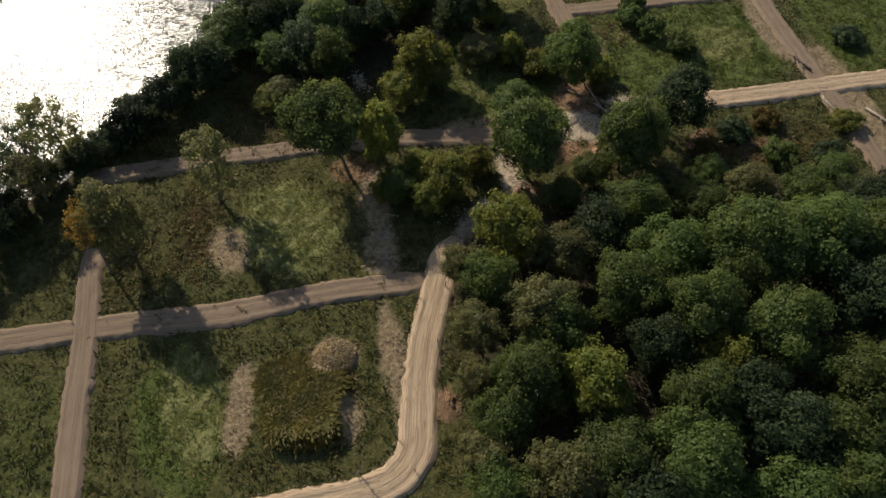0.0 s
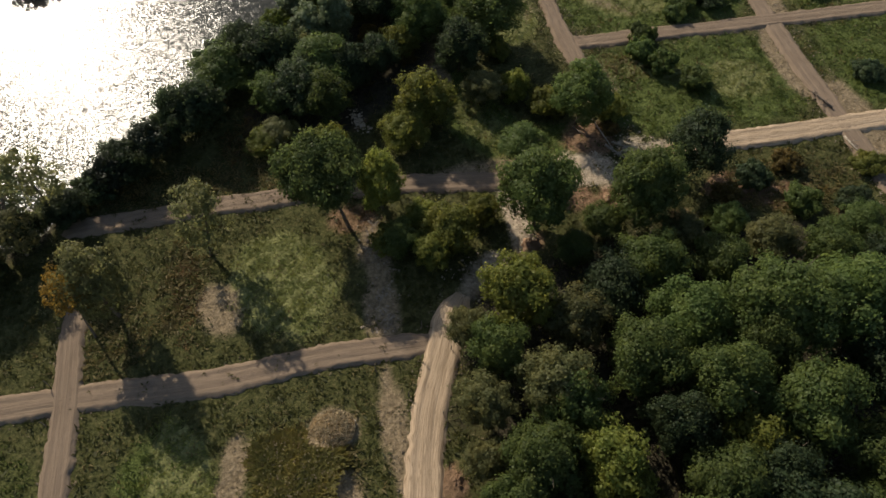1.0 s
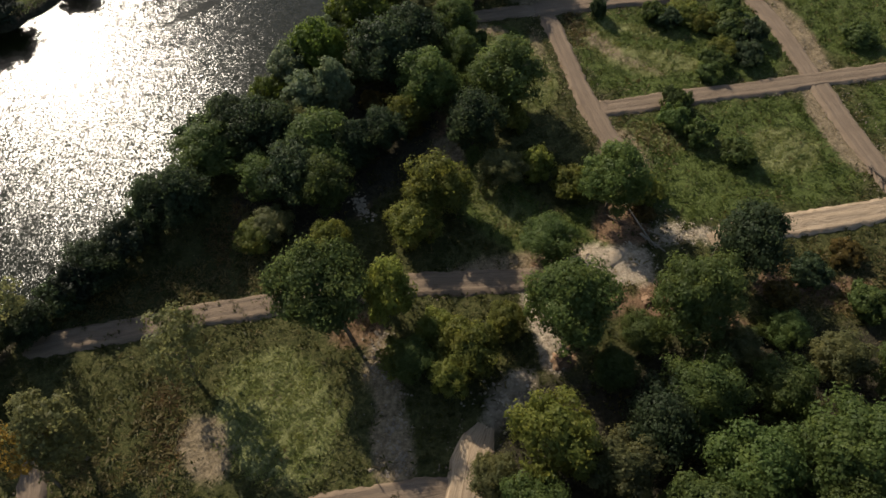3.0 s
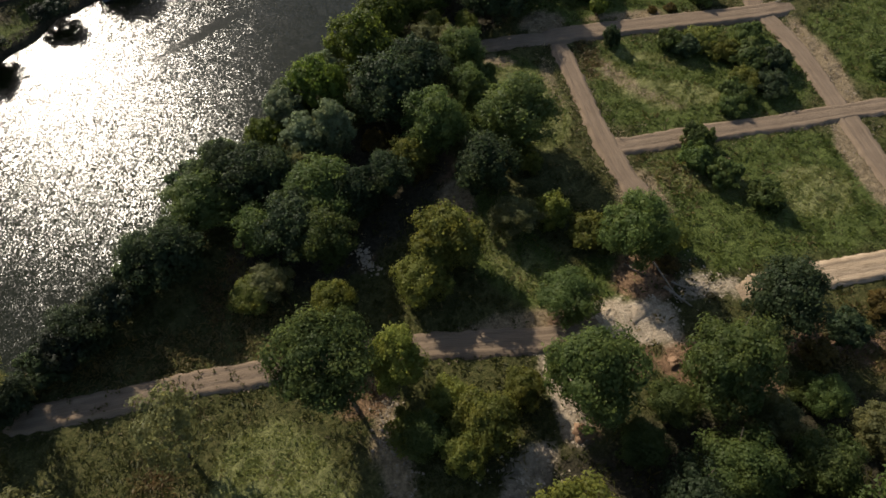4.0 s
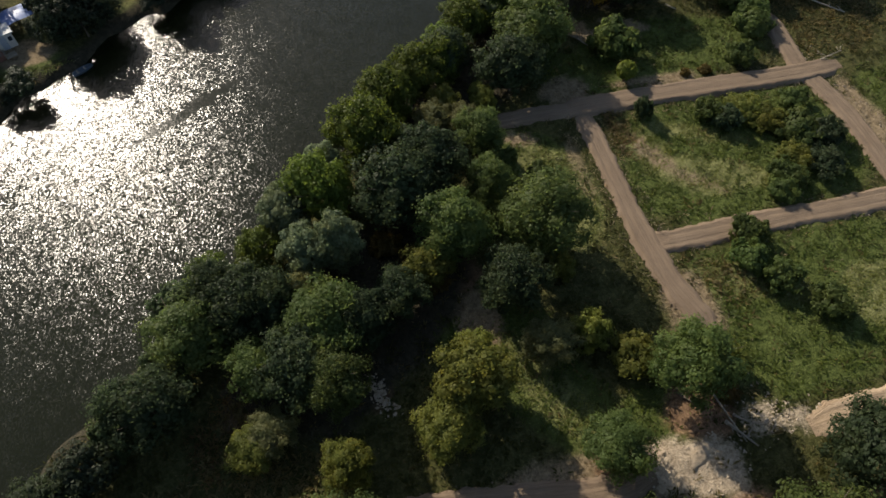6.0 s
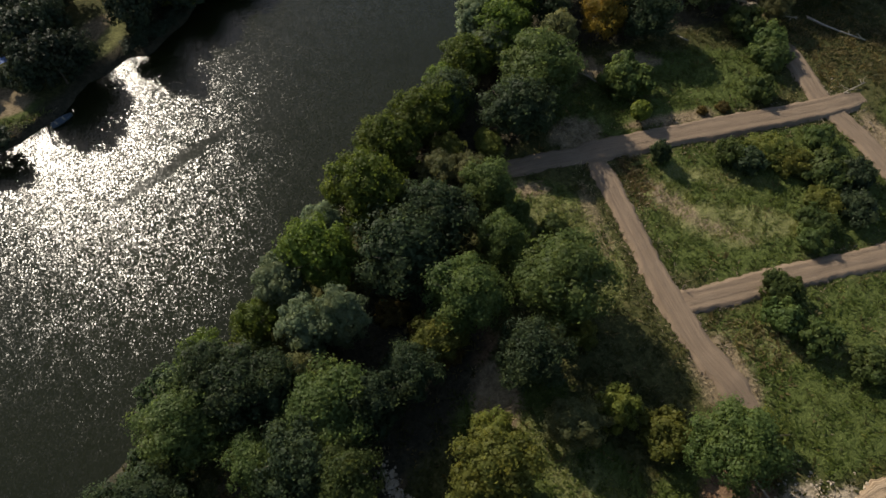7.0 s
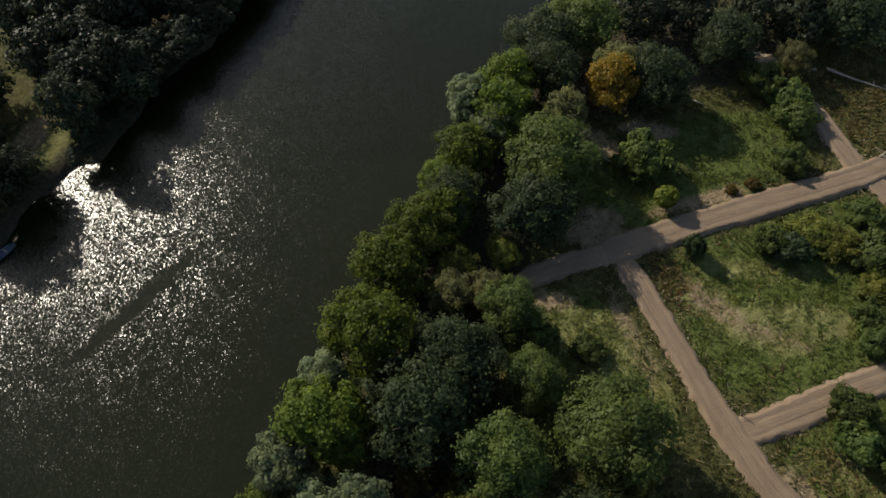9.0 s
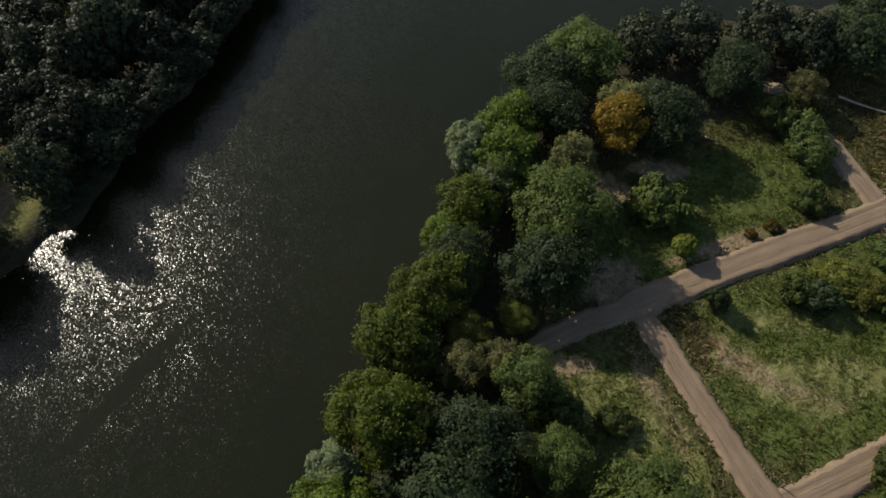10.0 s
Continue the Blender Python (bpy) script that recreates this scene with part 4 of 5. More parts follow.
# bushes
plant_all([(42.1, 117.3, 5.1, 2.8), (62.6, 124, 3.6, 2.4), (63.2, 116.8, 3.0, 2.5), (64.6, 120, 3.4, 2.3), (58.8, 111.6, 2.8, 2.0), (20.8, 99.8, 4, 2.2), (25.5, 98.2, 1.9, 1.6), (49.6, 102.8, 2.6, 1.8), (59.6, 97, 3.0, 2.5), (61.8, 102, 2.3, 2), (54.4, 91, 2.3, 2.0), (45.7, 84, 3.2, 1.9)], ("bush",), "bushes in the fields")
plant_all([(54.4, 101.8, 2.3, 2.3), (56.6, 99.6, 2.3, 2.2), (57.2, 93.4, 2.0, 2.0), (23.5, 76.1, 4, 2.2), (11.5, 77, 2.8, 2.4), (22.9, 85.1, 3, 2), (27.4, 72.6, 3.2, 2.4), (36, 70.5, 2.6, 2.2), (66.8, 54.8, 1.9, 2), (2.8, 54, 2, 2)], ("bush_lime",), "bushes in the fields")
plant_all([(59.8, 91.5, 2.6, 2.4), (44.4, 80.8, 3.0, 1.9), (62.2, 95.6, 3.0, 2.2), (46.7, 77.8, 3.0, 2.0), (51.4, 101, 2.6, 1.9), (50.2, 73.6, 2.6, 2.0), (41.6, 104.8, 3.2, 1.2), (52.8, 88.9, 2.0, 1.8), (50.5, 55.5, 2.4, 2), (54.8, 50.6, 2.6, 2.2), (61.5, 49.4, 2.4, 2.2), (43.2, 49.6, 2, 2), (76, 71, 2, 2.4), (78, 92, 2.2, 2.4)], ("bush_dark", "bush"), "bushes in the fields")
plant_all([(50.2, 110.6, 1.1, 0.7), (53.0, 110.4, 1.2, 0.75), (5.0, 92.2, 2.2, 1.8), (7.8, 90.0, 1.8, 1.5), (12.8, 94.0, 2, 1.6), (9.6, 86.4, 1.8, 1.5), (46, 53.4, 2, 1.8), (35, 67.4, 1.0, 1.2), (56, 57, 2, 2)], ("bush_rust",), "withered bushes")
# the far bank
def far_rows(rows):
    """Trees of the far bank: low at the water, taller further in."""
    out = []
    for x, y, h, r in rows:
        if x > -18:
            x, y = x - 2.6, y + 5.4
            inland = -float(river_depth(x, y)) / 0.72
            if inland < 0.3:
                continue
            h, r = min(h, 3.6 + 0.6 * inland), min(r, 2.2 + 0.3 * inland)
        out.append((x, y, h, r))
    return out


plant_all([(-38.2, 129.0, 3.4, 2.6), (-40.4, 127.4, 2.8, 1.8), (-47.2, 120.6, 3.8, 3.0), (-50.6, 119.0, 3.4, 2.6), (-14.6, 151.6, 3.6, 2.2)], ("far", "far", "far", "far", "bush_lime"), "bushes on the far bank")
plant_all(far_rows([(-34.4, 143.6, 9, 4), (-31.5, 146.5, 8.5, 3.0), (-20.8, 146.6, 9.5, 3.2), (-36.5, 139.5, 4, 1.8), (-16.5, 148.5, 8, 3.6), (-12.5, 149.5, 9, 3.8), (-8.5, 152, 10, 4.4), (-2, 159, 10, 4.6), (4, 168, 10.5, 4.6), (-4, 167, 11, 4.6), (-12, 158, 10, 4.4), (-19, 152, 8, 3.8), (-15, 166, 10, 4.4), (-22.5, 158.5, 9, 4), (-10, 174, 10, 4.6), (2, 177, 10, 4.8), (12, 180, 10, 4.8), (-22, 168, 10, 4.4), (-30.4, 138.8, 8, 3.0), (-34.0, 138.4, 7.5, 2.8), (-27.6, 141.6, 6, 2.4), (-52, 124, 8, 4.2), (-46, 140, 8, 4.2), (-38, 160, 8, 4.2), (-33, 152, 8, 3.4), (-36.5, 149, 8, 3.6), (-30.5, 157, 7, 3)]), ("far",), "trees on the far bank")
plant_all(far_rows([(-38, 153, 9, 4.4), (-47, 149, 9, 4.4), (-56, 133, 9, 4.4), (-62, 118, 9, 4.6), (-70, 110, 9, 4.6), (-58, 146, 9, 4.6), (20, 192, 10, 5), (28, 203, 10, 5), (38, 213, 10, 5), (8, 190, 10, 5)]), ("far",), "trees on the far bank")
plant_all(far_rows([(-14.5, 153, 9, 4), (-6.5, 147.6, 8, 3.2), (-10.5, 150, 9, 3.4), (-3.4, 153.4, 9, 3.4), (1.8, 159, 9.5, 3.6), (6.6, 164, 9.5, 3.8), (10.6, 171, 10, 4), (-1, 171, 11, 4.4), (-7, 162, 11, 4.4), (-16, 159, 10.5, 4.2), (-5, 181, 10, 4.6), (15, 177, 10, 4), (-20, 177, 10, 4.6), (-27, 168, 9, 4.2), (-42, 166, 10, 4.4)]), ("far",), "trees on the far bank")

# the tall tree leaning over the crossing of the tracks, and its neighbour in autumn leaf
leaning = make_tree(LEAF_FEATHER, 5.0, 12.6, "green feathery tree on a thin leaning trunk beside the track", low=0.42, lobes=96, per_lobe=120, leaf=0.25, droop=0.35, lean=(-2.2, 2.2))
leaning.matrix_basis = pose(-1.9, 57.3, -0.05)
plant_all([(-31.3, 47.4, 12.2, 2.2)], ("autumn",), "slender trees by the tracks")


def ball_bush(x, y):
    """A clipped ball of leaves on short stems."""
    top = tagged(new("round_bush"), "small bright green ball-shaped bush at the track's edge", "bush")
    v, f = [], []
    for k in range(4):
        a = k * 1.6
        tube(v, f, [(0.12 * math.cos(a), 0.12 * math.sin(a), -0.2), (0.2 * math.cos(a), 0.2 * math.sin(a), 0.8), (0.5 * math.cos(a), 0.5 * math.sin(a), 2.2)], [0.09, 0.07, 0.03], 5)
    part("stem", mesh_from("stem", v, f, BARK, True), top)
    d = unit(rng.normal(0, 1, (1500, 3)))
    p = d * rng.uniform(0.75, 1.0, (1500, 1)) * (1.35, 1.35, 1.2) + (0, 0, 2.0)
    part("foliage", quads_mesh("foliage", leaves_at(p, d, 0.3, 0.4), LEAF_BRIGHT), top)
    top.matrix_basis = pose(x, y, 0.0)


ball_bush(41.7, 111.5)


# ---- loose things ----
def lump_mesh(name, mat, rx, ry, h, seed, rough=0.2, rings=9, sides=22):
    """A heap: a dome with an uneven skin."""
    r = np.random.default_rng(seed)
    v, f = [], []
    for i in range(rings):
        q = i / (rings - 1)
        for s_ in range(sides):
            a = 2 * math.pi * s_ / sides
            k = (1 + 0.12 * math.sin(3 * a + seed) + 0.08 * math.sin(5 * a) + r.normal(0, 0.04 * rough * 5)) * q
            v.append((rx * k * math.cos(a), ry * k * math.sin(a), h * (1 - q * q) ** 0.8 - 0.15 * q + r.normal(0, rough * h * 0.25) * (q < 0.95)))
    for i in range(rings - 1):
        for s_ in range(sides):
            t = (s_ + 1) % sides
            f.append((i * sides + s_, (i + 1) * sides + s_, (i + 1) * sides + t, i * sides + t))
    return mesh_from(name, v, f, mat, True)


def heap(name, mat, x, y, rx, ry, h, seed, label, category, z=0.0, turn=0, rough=0.2):
    ob = tagged(new(name, lump_mesh(name, mat, rx, ry, h, seed, rough)), label, category)
    ob.matrix_basis = pose(x, y, z, 0, 0, turn)
    return ob


straw_heap = tagged(new("straw_heap"), "round heap of pale cut straw among the weeds", "heap")
straw_heap.matrix_basis = pose(-6.3, 32.0, 0.25) @ Matrix.Diagonal((0.86, 0.86, 0.9, 1))
part("core", lump_mesh("core", CLOD_SAND, 2.6, 2.3, 0.5, 3, 0.35), straw_heap)
d = unit(rng.normal(0, 1, (4200, 3)) + (0, 0, 1.2))
q = rng.uniform(0, 1, (4200, 1)) ** 0.5
a = rng.uniform(0, 6.283, (4200, 1))
p = np.concatenate([2.7 * q * np.cos(a), 2.4 * q * np.sin(a), 0.52 * (1 - q * q) + 0.05 + rng.uniform(0, 0.14, (4200, 1))], 1)
part("loose_straw", quads_mesh("loose_straw", leaves_at(p, d, 0.34, 0.6), STRAW_PALE), straw_heap, "tangled pale straw stalks")
heap("earth_heap", RED_SOIL, 5.3, 24.7, 0.9, 1.2, 0.7, 5, "heap of dug-up reddish brown earth beside the sand road", "heap", 0.0, 0, 0.55)
heap("earth_heap", RED_SOIL, 19.6, 50.6, 1.3, 1.0, 0.9, 8, "lumpy mound of reddish earth by the sand road", "heap", 0.0, 0, 0.55)
heap("earth_heap", RED_SOIL, 31.4, 55.8, 1.2, 0.9, 0.5, 9, "low mound of bare reddish earth under the trees", "heap", 0.0, 0, 0.55)
heap("earth_heap", RED_SOIL, 34.2, 54.6, 1.2, 1.0, 0.6, 10, "low mound of bare reddish earth under the trees", "heap", 0.0, 0, 0.55)
heap("earth_heap", RED_SOIL, 21.2, 62.8, 1.1, 0.7, 0.5, 12, "small ridge of turned earth at the end of the track", "heap", 0.0, 0, 0.55)
heap("earth_heap", RED_SOIL, 48.6, 54.2, 1.2, 0.9, 0.45, 13, "low mound of bare reddish earth under the trees", "heap", 0.0, 0, 0.55)
heap("sand_heap", WHITE_SAND, 29.4, 62.3, 2.2, 1.5, 0.5, 14, "whitish sand heap tipped on the clearing", "heap", 0.0, 10, 0.3)
heap("sand_heap", WHITE_SAND, 26.4, 63.0, 1.3, 0.8, 0.3, 15, "low whitish sand heap tipped on the clearing", "heap", 0.0, 25, 0.35)
heap("sand_heap", GREY_SOIL, 66.6, 127.7, 1.9, 1.3, 0.9, 16, "pale earth heap below the trees", "heap", 0, 20, 0.3)


def stake(x, y, z, high, tilt, turn):
    v, f = [], []
    tube(v, f, [(0, 0, -0.3), (0.0, 0.01, high * 0.5), (0.01, 0, high - 0.04), (0.01, 0, high)], [0.065, 0.06, 0.055, 0.03], 7)
    ob = tagged(new("stake", mesh_from("stake", v, f, POST_WOOD)), "thin dark wooden stake driven in beside the track", "stake", "stakes along the tracks")
    ob.matrix_basis = pose(x, y, z, tilt, 0, turn)


for i, (x, y) in enumerate([(4.7, 42.1), (3.9, 38.1), (-1.4, 41.9), (-1.0, 37.6), (-35.5, 42.2), (-35.3, 37.8), (2.0, 34.2), (-0.9, 22.2), (0.6, 18.2), (7.4, 38.6), (5.3, 31.5), (36.2, 87.2)]):
    stake(x, y, 0.0, 1.35 + 0.12 * math.sin(i * 2.1), 4 * math.sin(i * 1.7), i * 47)


def log(path, radius, label, mat=PALE_WOOD, name="fallen_trunk", twigs=0):
    """A lying trunk through points, with broken side twigs."""
    v, f = [], []
    path = [np.array(p_, float) for p_ in path]
    tube(v, f, path, [radius * (1 - 0.6 * i / (len(path) - 1)) for i in range(len(path))], 8)
    for k in range(twigs):
        i = int(rng.integers(1, len(path)))
        st = path[i - 1] + (path[i] - path[i - 1]) * rng.uniform(0.2, 0.9)
        en = st + (rng.normal(0, 0.6), rng.normal(0, 0.6), rng.uniform(0.1, 0.6))
        tube(v, f, [st, (st + en) / 2 + rng.normal(0, 0.08, 3), en], [radius * 0.4, radius * 0.3, radius * 0.1], 5)
    c = sum(path) / len(path)
    me = mesh_from(name, [p_ - (c[0], c[1], 0) for p_ in v], f, mat, True)
    ob = tagged(new(name, me), label, "log")
    ob.matrix_basis = pose(c[0], c[1], 0)
    return ob


log([(33.2, 69.2, 0.5), (33.6, 67, 0.55), (34.1, 64.6, 0.45), (34.7, 62.2, 0.3)], 0.13, "long pale bare pole lying across reddish earth")
log([(33.6, 64.6, 0.25), (34.5, 63.2, 0.3), (35.6, 61.6, 0.25)], 0.2, "short pale fallen trunk by the sand clearing", twigs=5)
log([(34.6, 65, 0.2), (36, 63.8, 0.35), (37.4, 63.3, 0.25)], 0.12, "pale dead branch on the sand clearing", twigs=5)
log([(30.2, 68.4, 0.3), (31.2, 67.2, 0.25), (32.2, 66.2, 0.2)], 0.14, "dark fallen branch on reddish earth", BARK, twigs=4)
log([(69, 126, 0.5), (70.4, 124.6, 0.35), (71.6, 123.6, 0.5)], 0.16, "bleached dead branch at the wood's edge", twigs=7)
log([(72.6, 123, 0.9), (74.2, 121.6, 0.45), (75.8, 119.8, 0.35), (78.4, 117, 0.3)], 0.2, "thick bleached fallen trunk at the wood's edge", twigs=6)
log([(64.6, 130, 0.5), (65.8, 129, 0.6), (67.2, 127.8, 0.4)], 0.2, "bleached fallen trunk on a pale earth heap", twigs=4)
log([(66.4, 126, 0.3), (66.2, 123, 0.35), (66.4, 120.4, 0.25)], 0.16, "pale dead branch beside the track", twigs=8)
log([(53.4, 124.8, 0.5), (54.6, 123.4, 0.4)], 0.13, "short pale stick in the grass")
log([(71.4, 57, 0.3), (72.6, 54.4, 0.4), (73.6, 51.2, 0.3)], 0.2, "bleached fallen trunk on bare earth", twigs=6)
log([(66.3, 60.2, 0.35), (66.6, 58, 0.4), (67.2, 55.6, 0.3)], 0.16, "pale dead branch on bare earth beside the track", twigs=8)
log([(67.2, 65.4, 0.5), (66.6, 67.4, 0.55), (66.2, 69, 0.4)], 0.18, "tangled dark dead branches at the crossing", BARK, twigs=12)
log([(69.5, 108.6, 0.4), (71, 109, 0.45), (73.4, 109.6, 0.4)], 0.12, "pale dead branch at the track's crossing", twigs=6)
log([(37, 122.4, 0.3), (38.4, 120.6, 0.4), (39.4, 118.8, 0.3)], 0.14, "pale dead branch under the golden tree", twigs=6)
log([(19.8, 52.6, 0.3), (21, 51.4, 0.3)], 0.12, "dark stump wood by the sand road", BARK, twigs=4)
# young leafless tree by the bend of the sand road
log([(-4.9, 18.9, -0.2), (-4.8, 18.95, 1.3), (-4.6, 19, 2.8)], 0.07, "young almost leafless tree by the road's bend", BARK, "sapling", 14)
log([(-42.6, 62.2, -0.2), (-41.6, 63, 3.4), (-40.2, 64, 8.2)], 0.3, "bare leaning trunk on the river bank", BARK, "bare_tree", 16)


# ---- far bank: garden by the water ----
def box(v, f, x0, x1, y0, y1, z0, z1):
    b = len(v)
    v += [np.array(c) for c in ((x0, y0, z0), (x1, y0, z0), (x1, y1, z0), (x0, y1, z0), (x0, y0, z1), (x1, y0, z1), (x1, y1, z1), (x0, y1, z1))]
    f += [tuple(b + k for k in q_) for q_ in ((3, 2, 1, 0), (4, 5, 6, 7), (0, 1, 5, 4), (1, 2, 6, 5), (2, 3, 7, 6), (3, 0, 4, 7))]


def boxes_mesh(name, mat, rows):
    v, f = [], []
    for r_ in rows:
        box(v, f, *r_)
    return mesh_from(name, v, f, mat)


CREAM = plain_material("cream_wall", (0.52, 0.48, 0.42))
WHITE = plain_material("white_roof", (0.46, 0.46, 0.45))
BRICK = plain_material("brown_brick", (0.17, 0.085, 0.06))
BLUE = plain_material("blue_sheet", (0.10, 0.16, 0.34), 0.4)
GREY = plain_material("grey_paint", (0.32, 0.34, 0.37), 0.4)
# Boat grey darkened; the tree shadow over it is put into the colour.
GREY_SHADED = plain_material("shaded_grey_paint", (0.06, 0.075, 0.095), 0.6)
DARK = plain_material("dark_glass", (0.02, 0.025, 0.03), 0.15)


def garden_shed(x, y, turn):
    top = tagged(new("garden_shed"), "small cream garden shed with a flat white roof", "shed")
    part("wall", boxes_mesh("wall", CREAM, [(-1.5, 1.5, -1.05, -0.95, 0, 2.3), (-1.5, 1.5, 0.95, 1.05, 0, 2.3), (-1.5, -1.4, -0.95, 0.95, 0, 2.3), (1.4, 1.5, -0.95, 0.95, 0, 2.3)]), top)
    part("roof", boxes_mesh("roof", WHITE, [(-1.75, 1.75, -1.3, 1.3, 2.3, 2.45)]), top, "flat white roof sheet")
    door = part("door", boxes_mesh("door", GREY, [(-0.45, 0.45, -1.1, -1.053, 0.05, 2.05)]), top)
    part("handle", boxes_mesh("handle", DARK, [(0.32, 0.36, -1.15, -1.103, 0.95, 1.1)]), door)
    window = part("window", boxes_mesh("window", DARK, [(0.75, 1.25, -1.09, -1.053, 1.1, 1.8)]), top)
    part("frame", boxes_mesh("frame", WHITE, [(0.69, 0.75, -1.1, -1.053, 1.04, 1.86), (1.25, 1.31, -1.1, -1.053, 1.04, 1.86), (0.75, 1.25, -1.1, -1.053, 1.04, 1.1), (0.75, 1.25, -1.1, -1.053, 1.8, 1.86)]), window)
    top.matrix_basis = pose(x, y, 0, 0, 0, turn)


def terrace(x, y, turn):
    top = tagged(new("terrace"), "brown brick terrace wall with a paved top", "terrace")
    part("wall", boxes_mesh("wall", BRICK, [(-4, 4, -0.9, -0.65, -0.3, 0.75), (3.75, 4, -0.65, 2.4, -0.3, 0.75), (-4, -3.75, -0.65, 2.4, -0.3, 0.75)]), top)
    part("paving", boxes_mesh("paving", GREY_SOIL, [(-3.75, 3.75, -0.65, 2.4, -0.3, 0.5)]), top)
    top.matrix_basis = pose(x, y, 0, 0, 0, turn)


def garden_bench(x, y, turn, z=0.0):
    top = tagged(new("garden_bench"), "pale weathered wooden garden bench on the lawn", "bench")
    part("seat", boxes_mesh("seat", PALE_WOOD, [(-0.75, 0.75, -0.22, 0.22, 0.42, 0.47)]), top)
    part("backrest", boxes_mesh("backrest", PALE_WOOD, [(-0.75, 0.75, 0.22, 0.26, 0.47, 0.9)]), top)
    for sx in (-0.65, 0.6):
        part("leg", boxes_mesh("leg", PALE_WOOD, [(sx, sx + 0.05, -0.2, 0.2, 0, 0.42)]), top)
    top.matrix_basis = pose(x, y, z, 0, 0, turn)


def canopy(x, y, turn):
    top = tagged(new("garden_canopy"), "blue sheet canopy on thin poles under trees", "canopy")
    v, f = [], []
    for i in range(7):
        for j in range(7):
            u, w = i / 3 - 1, j / 3 - 1
            v.append(np.array((u * 2.2, w * 1.8, 2.5 - 0.25 * (u * u + w * w) + 0.06 * math.sin(5 * u + 3 * w))))
    f = [(i * 7 + j, i * 7 + 7 + j, i * 7 + 8 + j, i * 7 + j + 1) for i in range(6) for j in range(6)]
    part("sheet", mesh_from("sheet", v, f, BLUE, True), top)
    for sx in (-2.1, 2.1):
        for sy in (-1.7, 1.7):
            pv, pf = [], []
            tube(pv, pf, [(sx, sy, -0.1), (sx, sy, 2.06)], [0.04, 0.04], 6)
            part("pole", mesh_from("pole", pv, pf, GREY), top)
    top.matrix_basis = pose(x, y, 0, 0, 0, turn)


def rowing_boat(x, y, turn):
    top = tagged(new("rowing_boat"), "small grey rowing boat moored at the far bank", "boat")
    v, f = [], []
    rings = ((-2.0, 0.45), (-1.2, 0.66), (0, 0.74), (1.2, 0.56), (2.1, 0.06))
    for x_, w in rings:
        for y_, z_ in ((-w, 0.5), (-w * 0.85, 0.05), (0, -0.12), (w * 0.85, 0.05), (w, 0.5), (w * 0.88, 0.5), (w * 0.7, 0.1), (0, -0.04), (-w * 0.7, 0.1), (-w * 0.88, 0.5)):
            v.append(np.array((x_, y_, z_)))
    for i in range(len(rings) - 1):
        for j in range(10):
            f.append((i * 10 + j, i * 10 + 10 + j, i * 10 + 10 + (j + 1) % 10, i * 10 + (j + 1) % 10))
    f += [tuple(range(10)), tuple(range(49, 39, -1))]
    part("hull", mesh_from("hull", v, f, GREY_SHADED), top)
    for x_ in (-1.2, 0.3):
        part("thwart", boxes_mesh("thwart", PALE_WOOD, [(x_, x_ + 0.28, -0.56, 0.56, 0.36, 0.4)]), top)
    top.matrix_basis = pose(x, y, WATER_Z + 0.05, 0, 0, turn) @ Matrix.Scale(0.75, 4)


garden_shed(-42.0, 139.6, 25)
terrace(-45.5, 135.5, 25)
garden_bench(-40.6, 136.4, 30)
garden_bench(-42.4, 137.2, 10)
garden_bench(-31.0, 143.8, 40)
garden_bench(-29.8, 142.8, 130)
canopy(-40.2, 143.4, 30)
heap("storage_tank", WHITE, -37.6, 141.4, 0.7, 0.7, 1.2, 2, "rounded white garden tank under the trees", "tank", 0, 0, 0.02)
rowing_boat(-31.2, 132.5, 35)


# ---- clods, rubble, seedlings ----
def lumps(name, pts, mat, size, label, category, seed):
    """Small angular clods, each its own island."""
    r = np.random.default_rng(seed)
    k = len(pts)
    base = np.array([(1, 0, 0), (0, 1, 0), (-1, 0, 0), (0, -1, 0), (0, 0, 0.9), (0, 0, -0.6)], float)
    s_ = size * r.uniform(0.4, 1.5, (k, 1, 1)) * np.concatenate([r.uniform(0.7, 1.4, (k, 1, 2)), r.uniform(0.5, 0.9, (k, 1, 1))], 2)
    a = r.uniform(0, 6.283, k)
    ca, sa = np.cos(a)[:, None], np.sin(a)[:, None]
    loc = base[None] * s_ + r.normal(0, 0.12 * size, (k, 6, 3))
    v = np.stack([loc[..., 0] * ca - loc[..., 1] * sa, loc[..., 0] * sa + loc[..., 1] * ca, loc[..., 2]], -1) + pts[:, None, :]
    tri = np.array([(0, 1, 4), (1, 2, 4), (2, 3, 4), (3, 0, 4), (1, 0, 5), (2, 1, 5), (3, 2, 5), (0, 3, 5)])
    f = (tri[None] + 6 * np.arange(k)[:, None, None]).reshape(-1, 3)
    return tagged(new(name, mesh_from(name, v.reshape(-1, 3), f, mat)), label, category, kind="stuff")


def along(names, count, lo, hi, z, seed, sides=(-1, 1)):
    """Points beside tracks, from lo to hi metres outside their edges."""
    r = np.random.default_rng(seed)
    out = []
    for nm in names:
        way, width, height, _ = TRACKS[nm]
        i = r.integers(1, len(way) - 1, count)
        t = unit(way[i] - way[i - 1])
        sd = r.choice(sides, count)[:, None] * (width / 2 + r.uniform(lo, hi, (count, 1)))
        out.append(np.concatenate([way[i] + np.stack([-t[:, 1], t[:, 0]], -1) * sd + r.normal(0, 0.1, (count, 2)), np.full((count, 1), z)], 1))
    return np.concatenate(out)


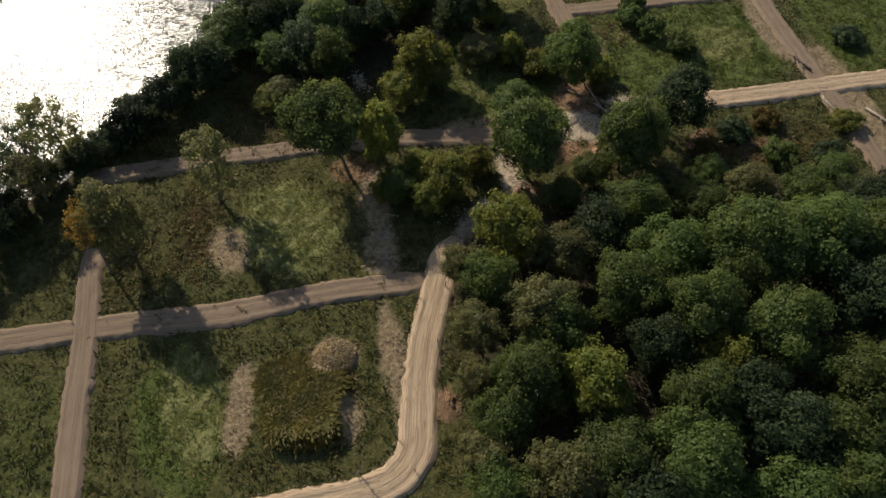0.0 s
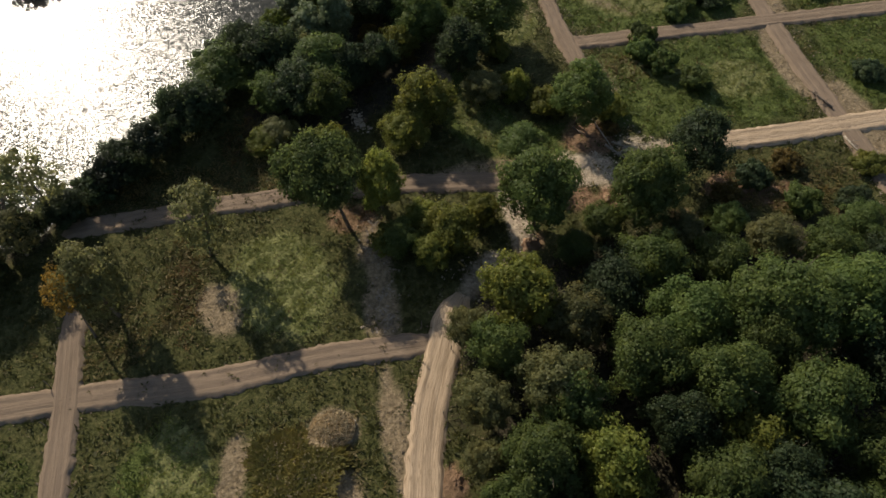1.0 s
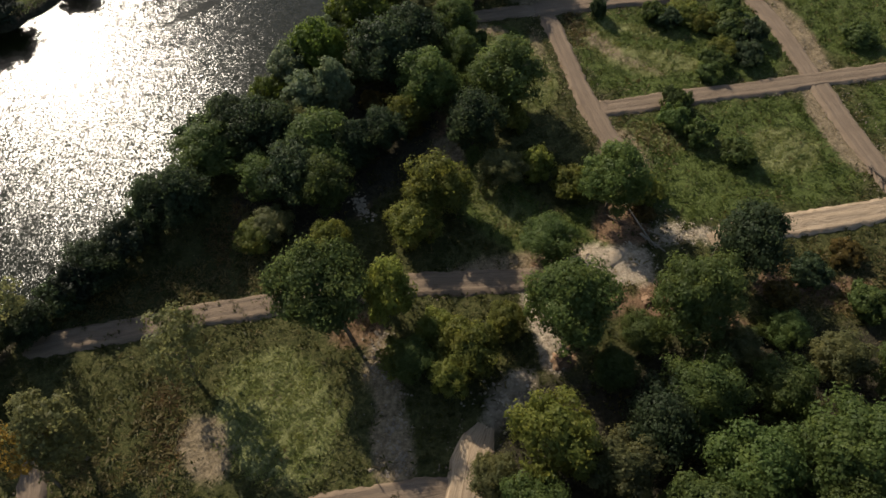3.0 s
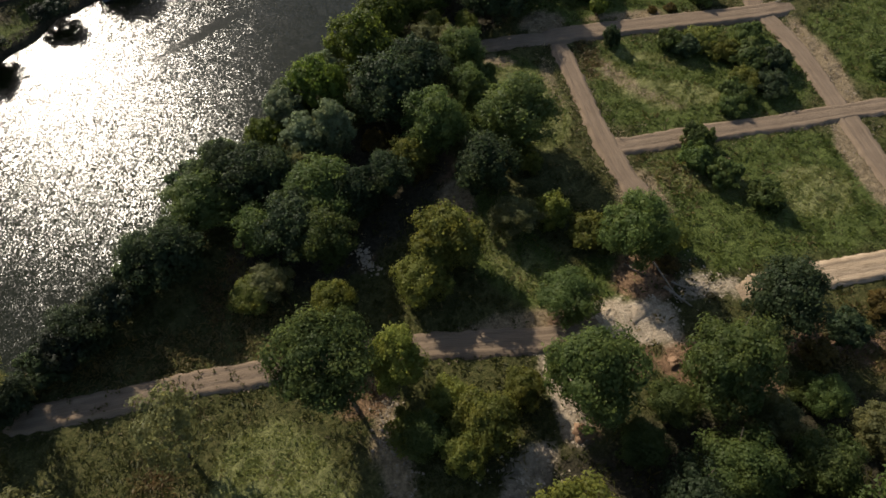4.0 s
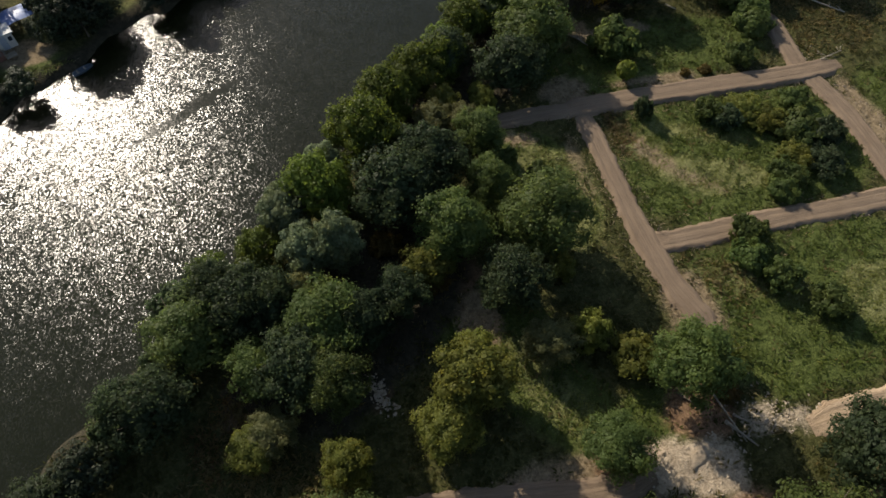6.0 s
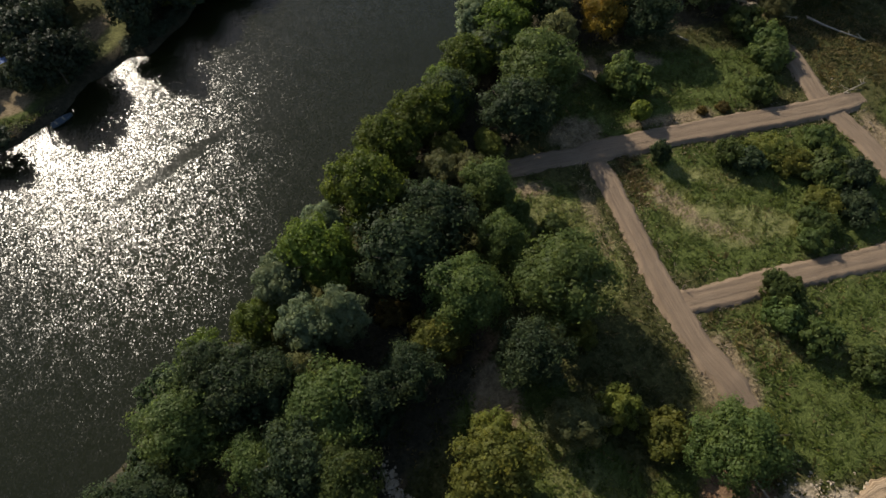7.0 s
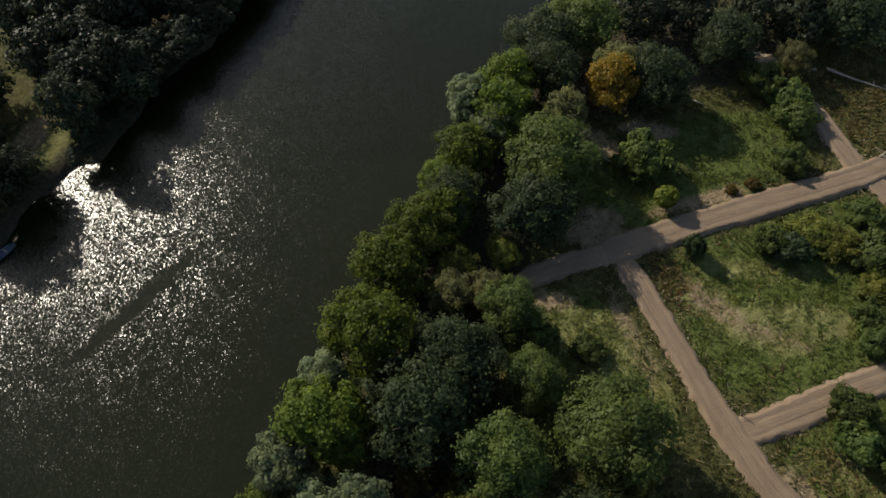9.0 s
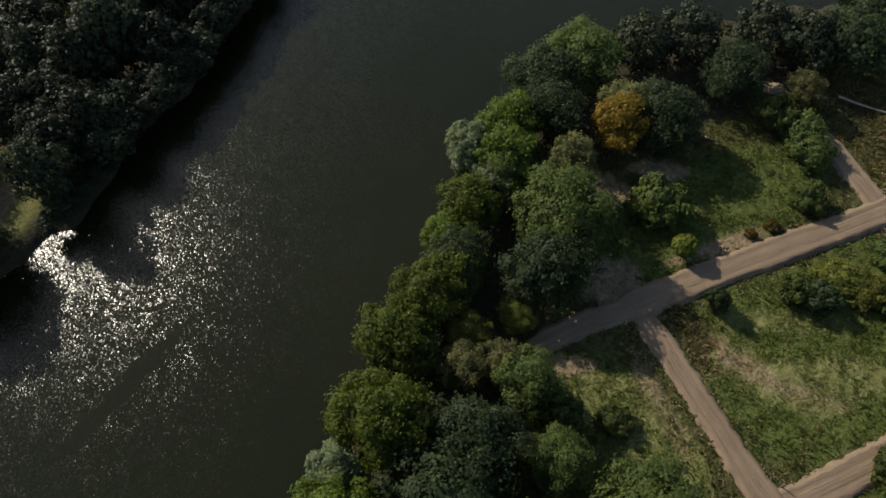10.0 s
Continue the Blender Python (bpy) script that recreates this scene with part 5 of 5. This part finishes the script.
lumps("clods", along(("track_1", "track_2", "track_3", "track_6", "track_7", "track_8"), 220, -0.1, 0.6, 0.08, 31), CLOD_EARTH, 0.085, "loose earth clods along the tracks' edges", "clods", 41)
lumps("sand_clods", along(("track_4",), 1100, -0.1, 0.8, 0.05, 32), CLOD_EARTH, 0.085, "pale sand clods along the sand road", "clods", 42)
r5 = along(("track_5",), 900, -0.1, 2.6, 0.12, 33, (-1,))
lumps("rubble", r5[(r5[:, 1] < 112)][::2], GREY_SOIL, 0.10, "pale rubble and wood chips heaped beside the track", "rubble", 43)
r6 = along(("track_5",), 500, 0.0, 2.2, 0.1, 34, (1,))
lumps("rubble", r6[r6[:, 1] < 84], GREY_SOIL, 0.09, "earth lumps and rubble beside the track", "rubble", 44)
cx, cy = rng.normal(38.5, 2.4, 420), rng.normal(64.2, 1.3, 420)
lumps("churned_sand", np.stack([cx, cy, np.full(420, 0.0)], -1)[::2], CLOD_SAND, 0.13, "churned lumps of pale sand and clay", "clods", 45)
cx, cy = np.concatenate([rng.normal(18.7, 0.8, 420), rng.normal(13.2, 1.9, 300)]), np.concatenate([rng.uniform(49, 60, 420), rng.normal(47.6, 1.5, 300)])
lumps("churned_sand", np.stack([cx, cy, np.full(720, 0.0)], -1)[::2], CLOD_SAND, 0.14, "churned lumps of pale sand on the broken road", "clods", 47)
a = rng.uniform(0, 6.283, 500)
q = rng.uniform(0.75, 1.1, 500)
lumps("churned_sand", np.stack([29.2 + 5.1 * q * np.cos(a), 61.4 + 3.0 * q * np.sin(a), np.full(500, 0.0)], -1)[::2], CLOD_SAND, 0.12, "pale sand clods round the clearing", "clods", 48)
cx, cy = rng.normal(1.2, 0.45, 160), rng.normal(75.2, 1.1, 160)
lumps("root_clods", np.stack([cx - 0.3 * (cy - 75.2), cy, np.full(160, 0.05)], -1), CLOD_SAND, 0.16, "pale pinkish clods and roots heaped under the bank trees", "clods", 49)
cx, cy = rng.normal(0.9, 0.9, 500), rng.uniform(42, 58, 500)
lumps("churned_earth", np.stack([cx, cy, np.full(500, 0.02)], -1), GREY_SOIL, 0.14, "churned grey earth on the old lane", "clods", 46)
sx, sy = rng.uniform(-31, -7, 70), 63.4 + rng.uniform(-1.2, 1.2, 70)
weeds("seedlings", np.stack([sx, sy, np.full(70, 0.42)], -1), WEED_DARK, 0.17, 0.10, 6, "small dark weeds sprouting on the earth track", "weeds", 0.15, 51)
sx, sy = rng.uniform(-34, 4, 26), 40 + rng.uniform(-1.2, 1.2, 26)
weeds("seedlings", np.stack([sx, sy, np.full(26, 0.42)], -1), WEED_DARK, 0.17, 0.10, 6, "small dark weeds sprouting on the earth track", "weeds", 0.15, 52)
# pale cut stalks strewn along the tracks between the plots
st = along(("track_5", "track_6", "track_7", "track_8"), 190, 0.05, 1.6, 0.02, 61)
weeds("cut_stalks", st[(st[:, 0] < 84) & (st[:, 1] > 60)], STRAW, 0.30, 0.08, 3, "pale dry cut stalks strewn along the tracks", "stalks", 0.6, 53)
# cream seed heads over the withered weeds
sx, sy = rng.uniform(-14, -5.5, 260), rng.uniform(22.5, 32, 260)
hp = np.stack([sx, sy, mound(sx, sy) + rng.uniform(0.35, 0.6, 260)], -1)
tagged(new("seed_heads", quads_mesh("seed_heads", leaves_at(hp, np.tile((0, 0, 1.0), (260, 1)), 0.15, 0.3), STUBBLE)), "cream seed heads over the brown weeds", "seed heads", kind="stuff")

for pair in PROTO.values():
    for ob in pair:
        for o in (*ob.children_recursive, ob):
            bpy.data.objects.remove(o)
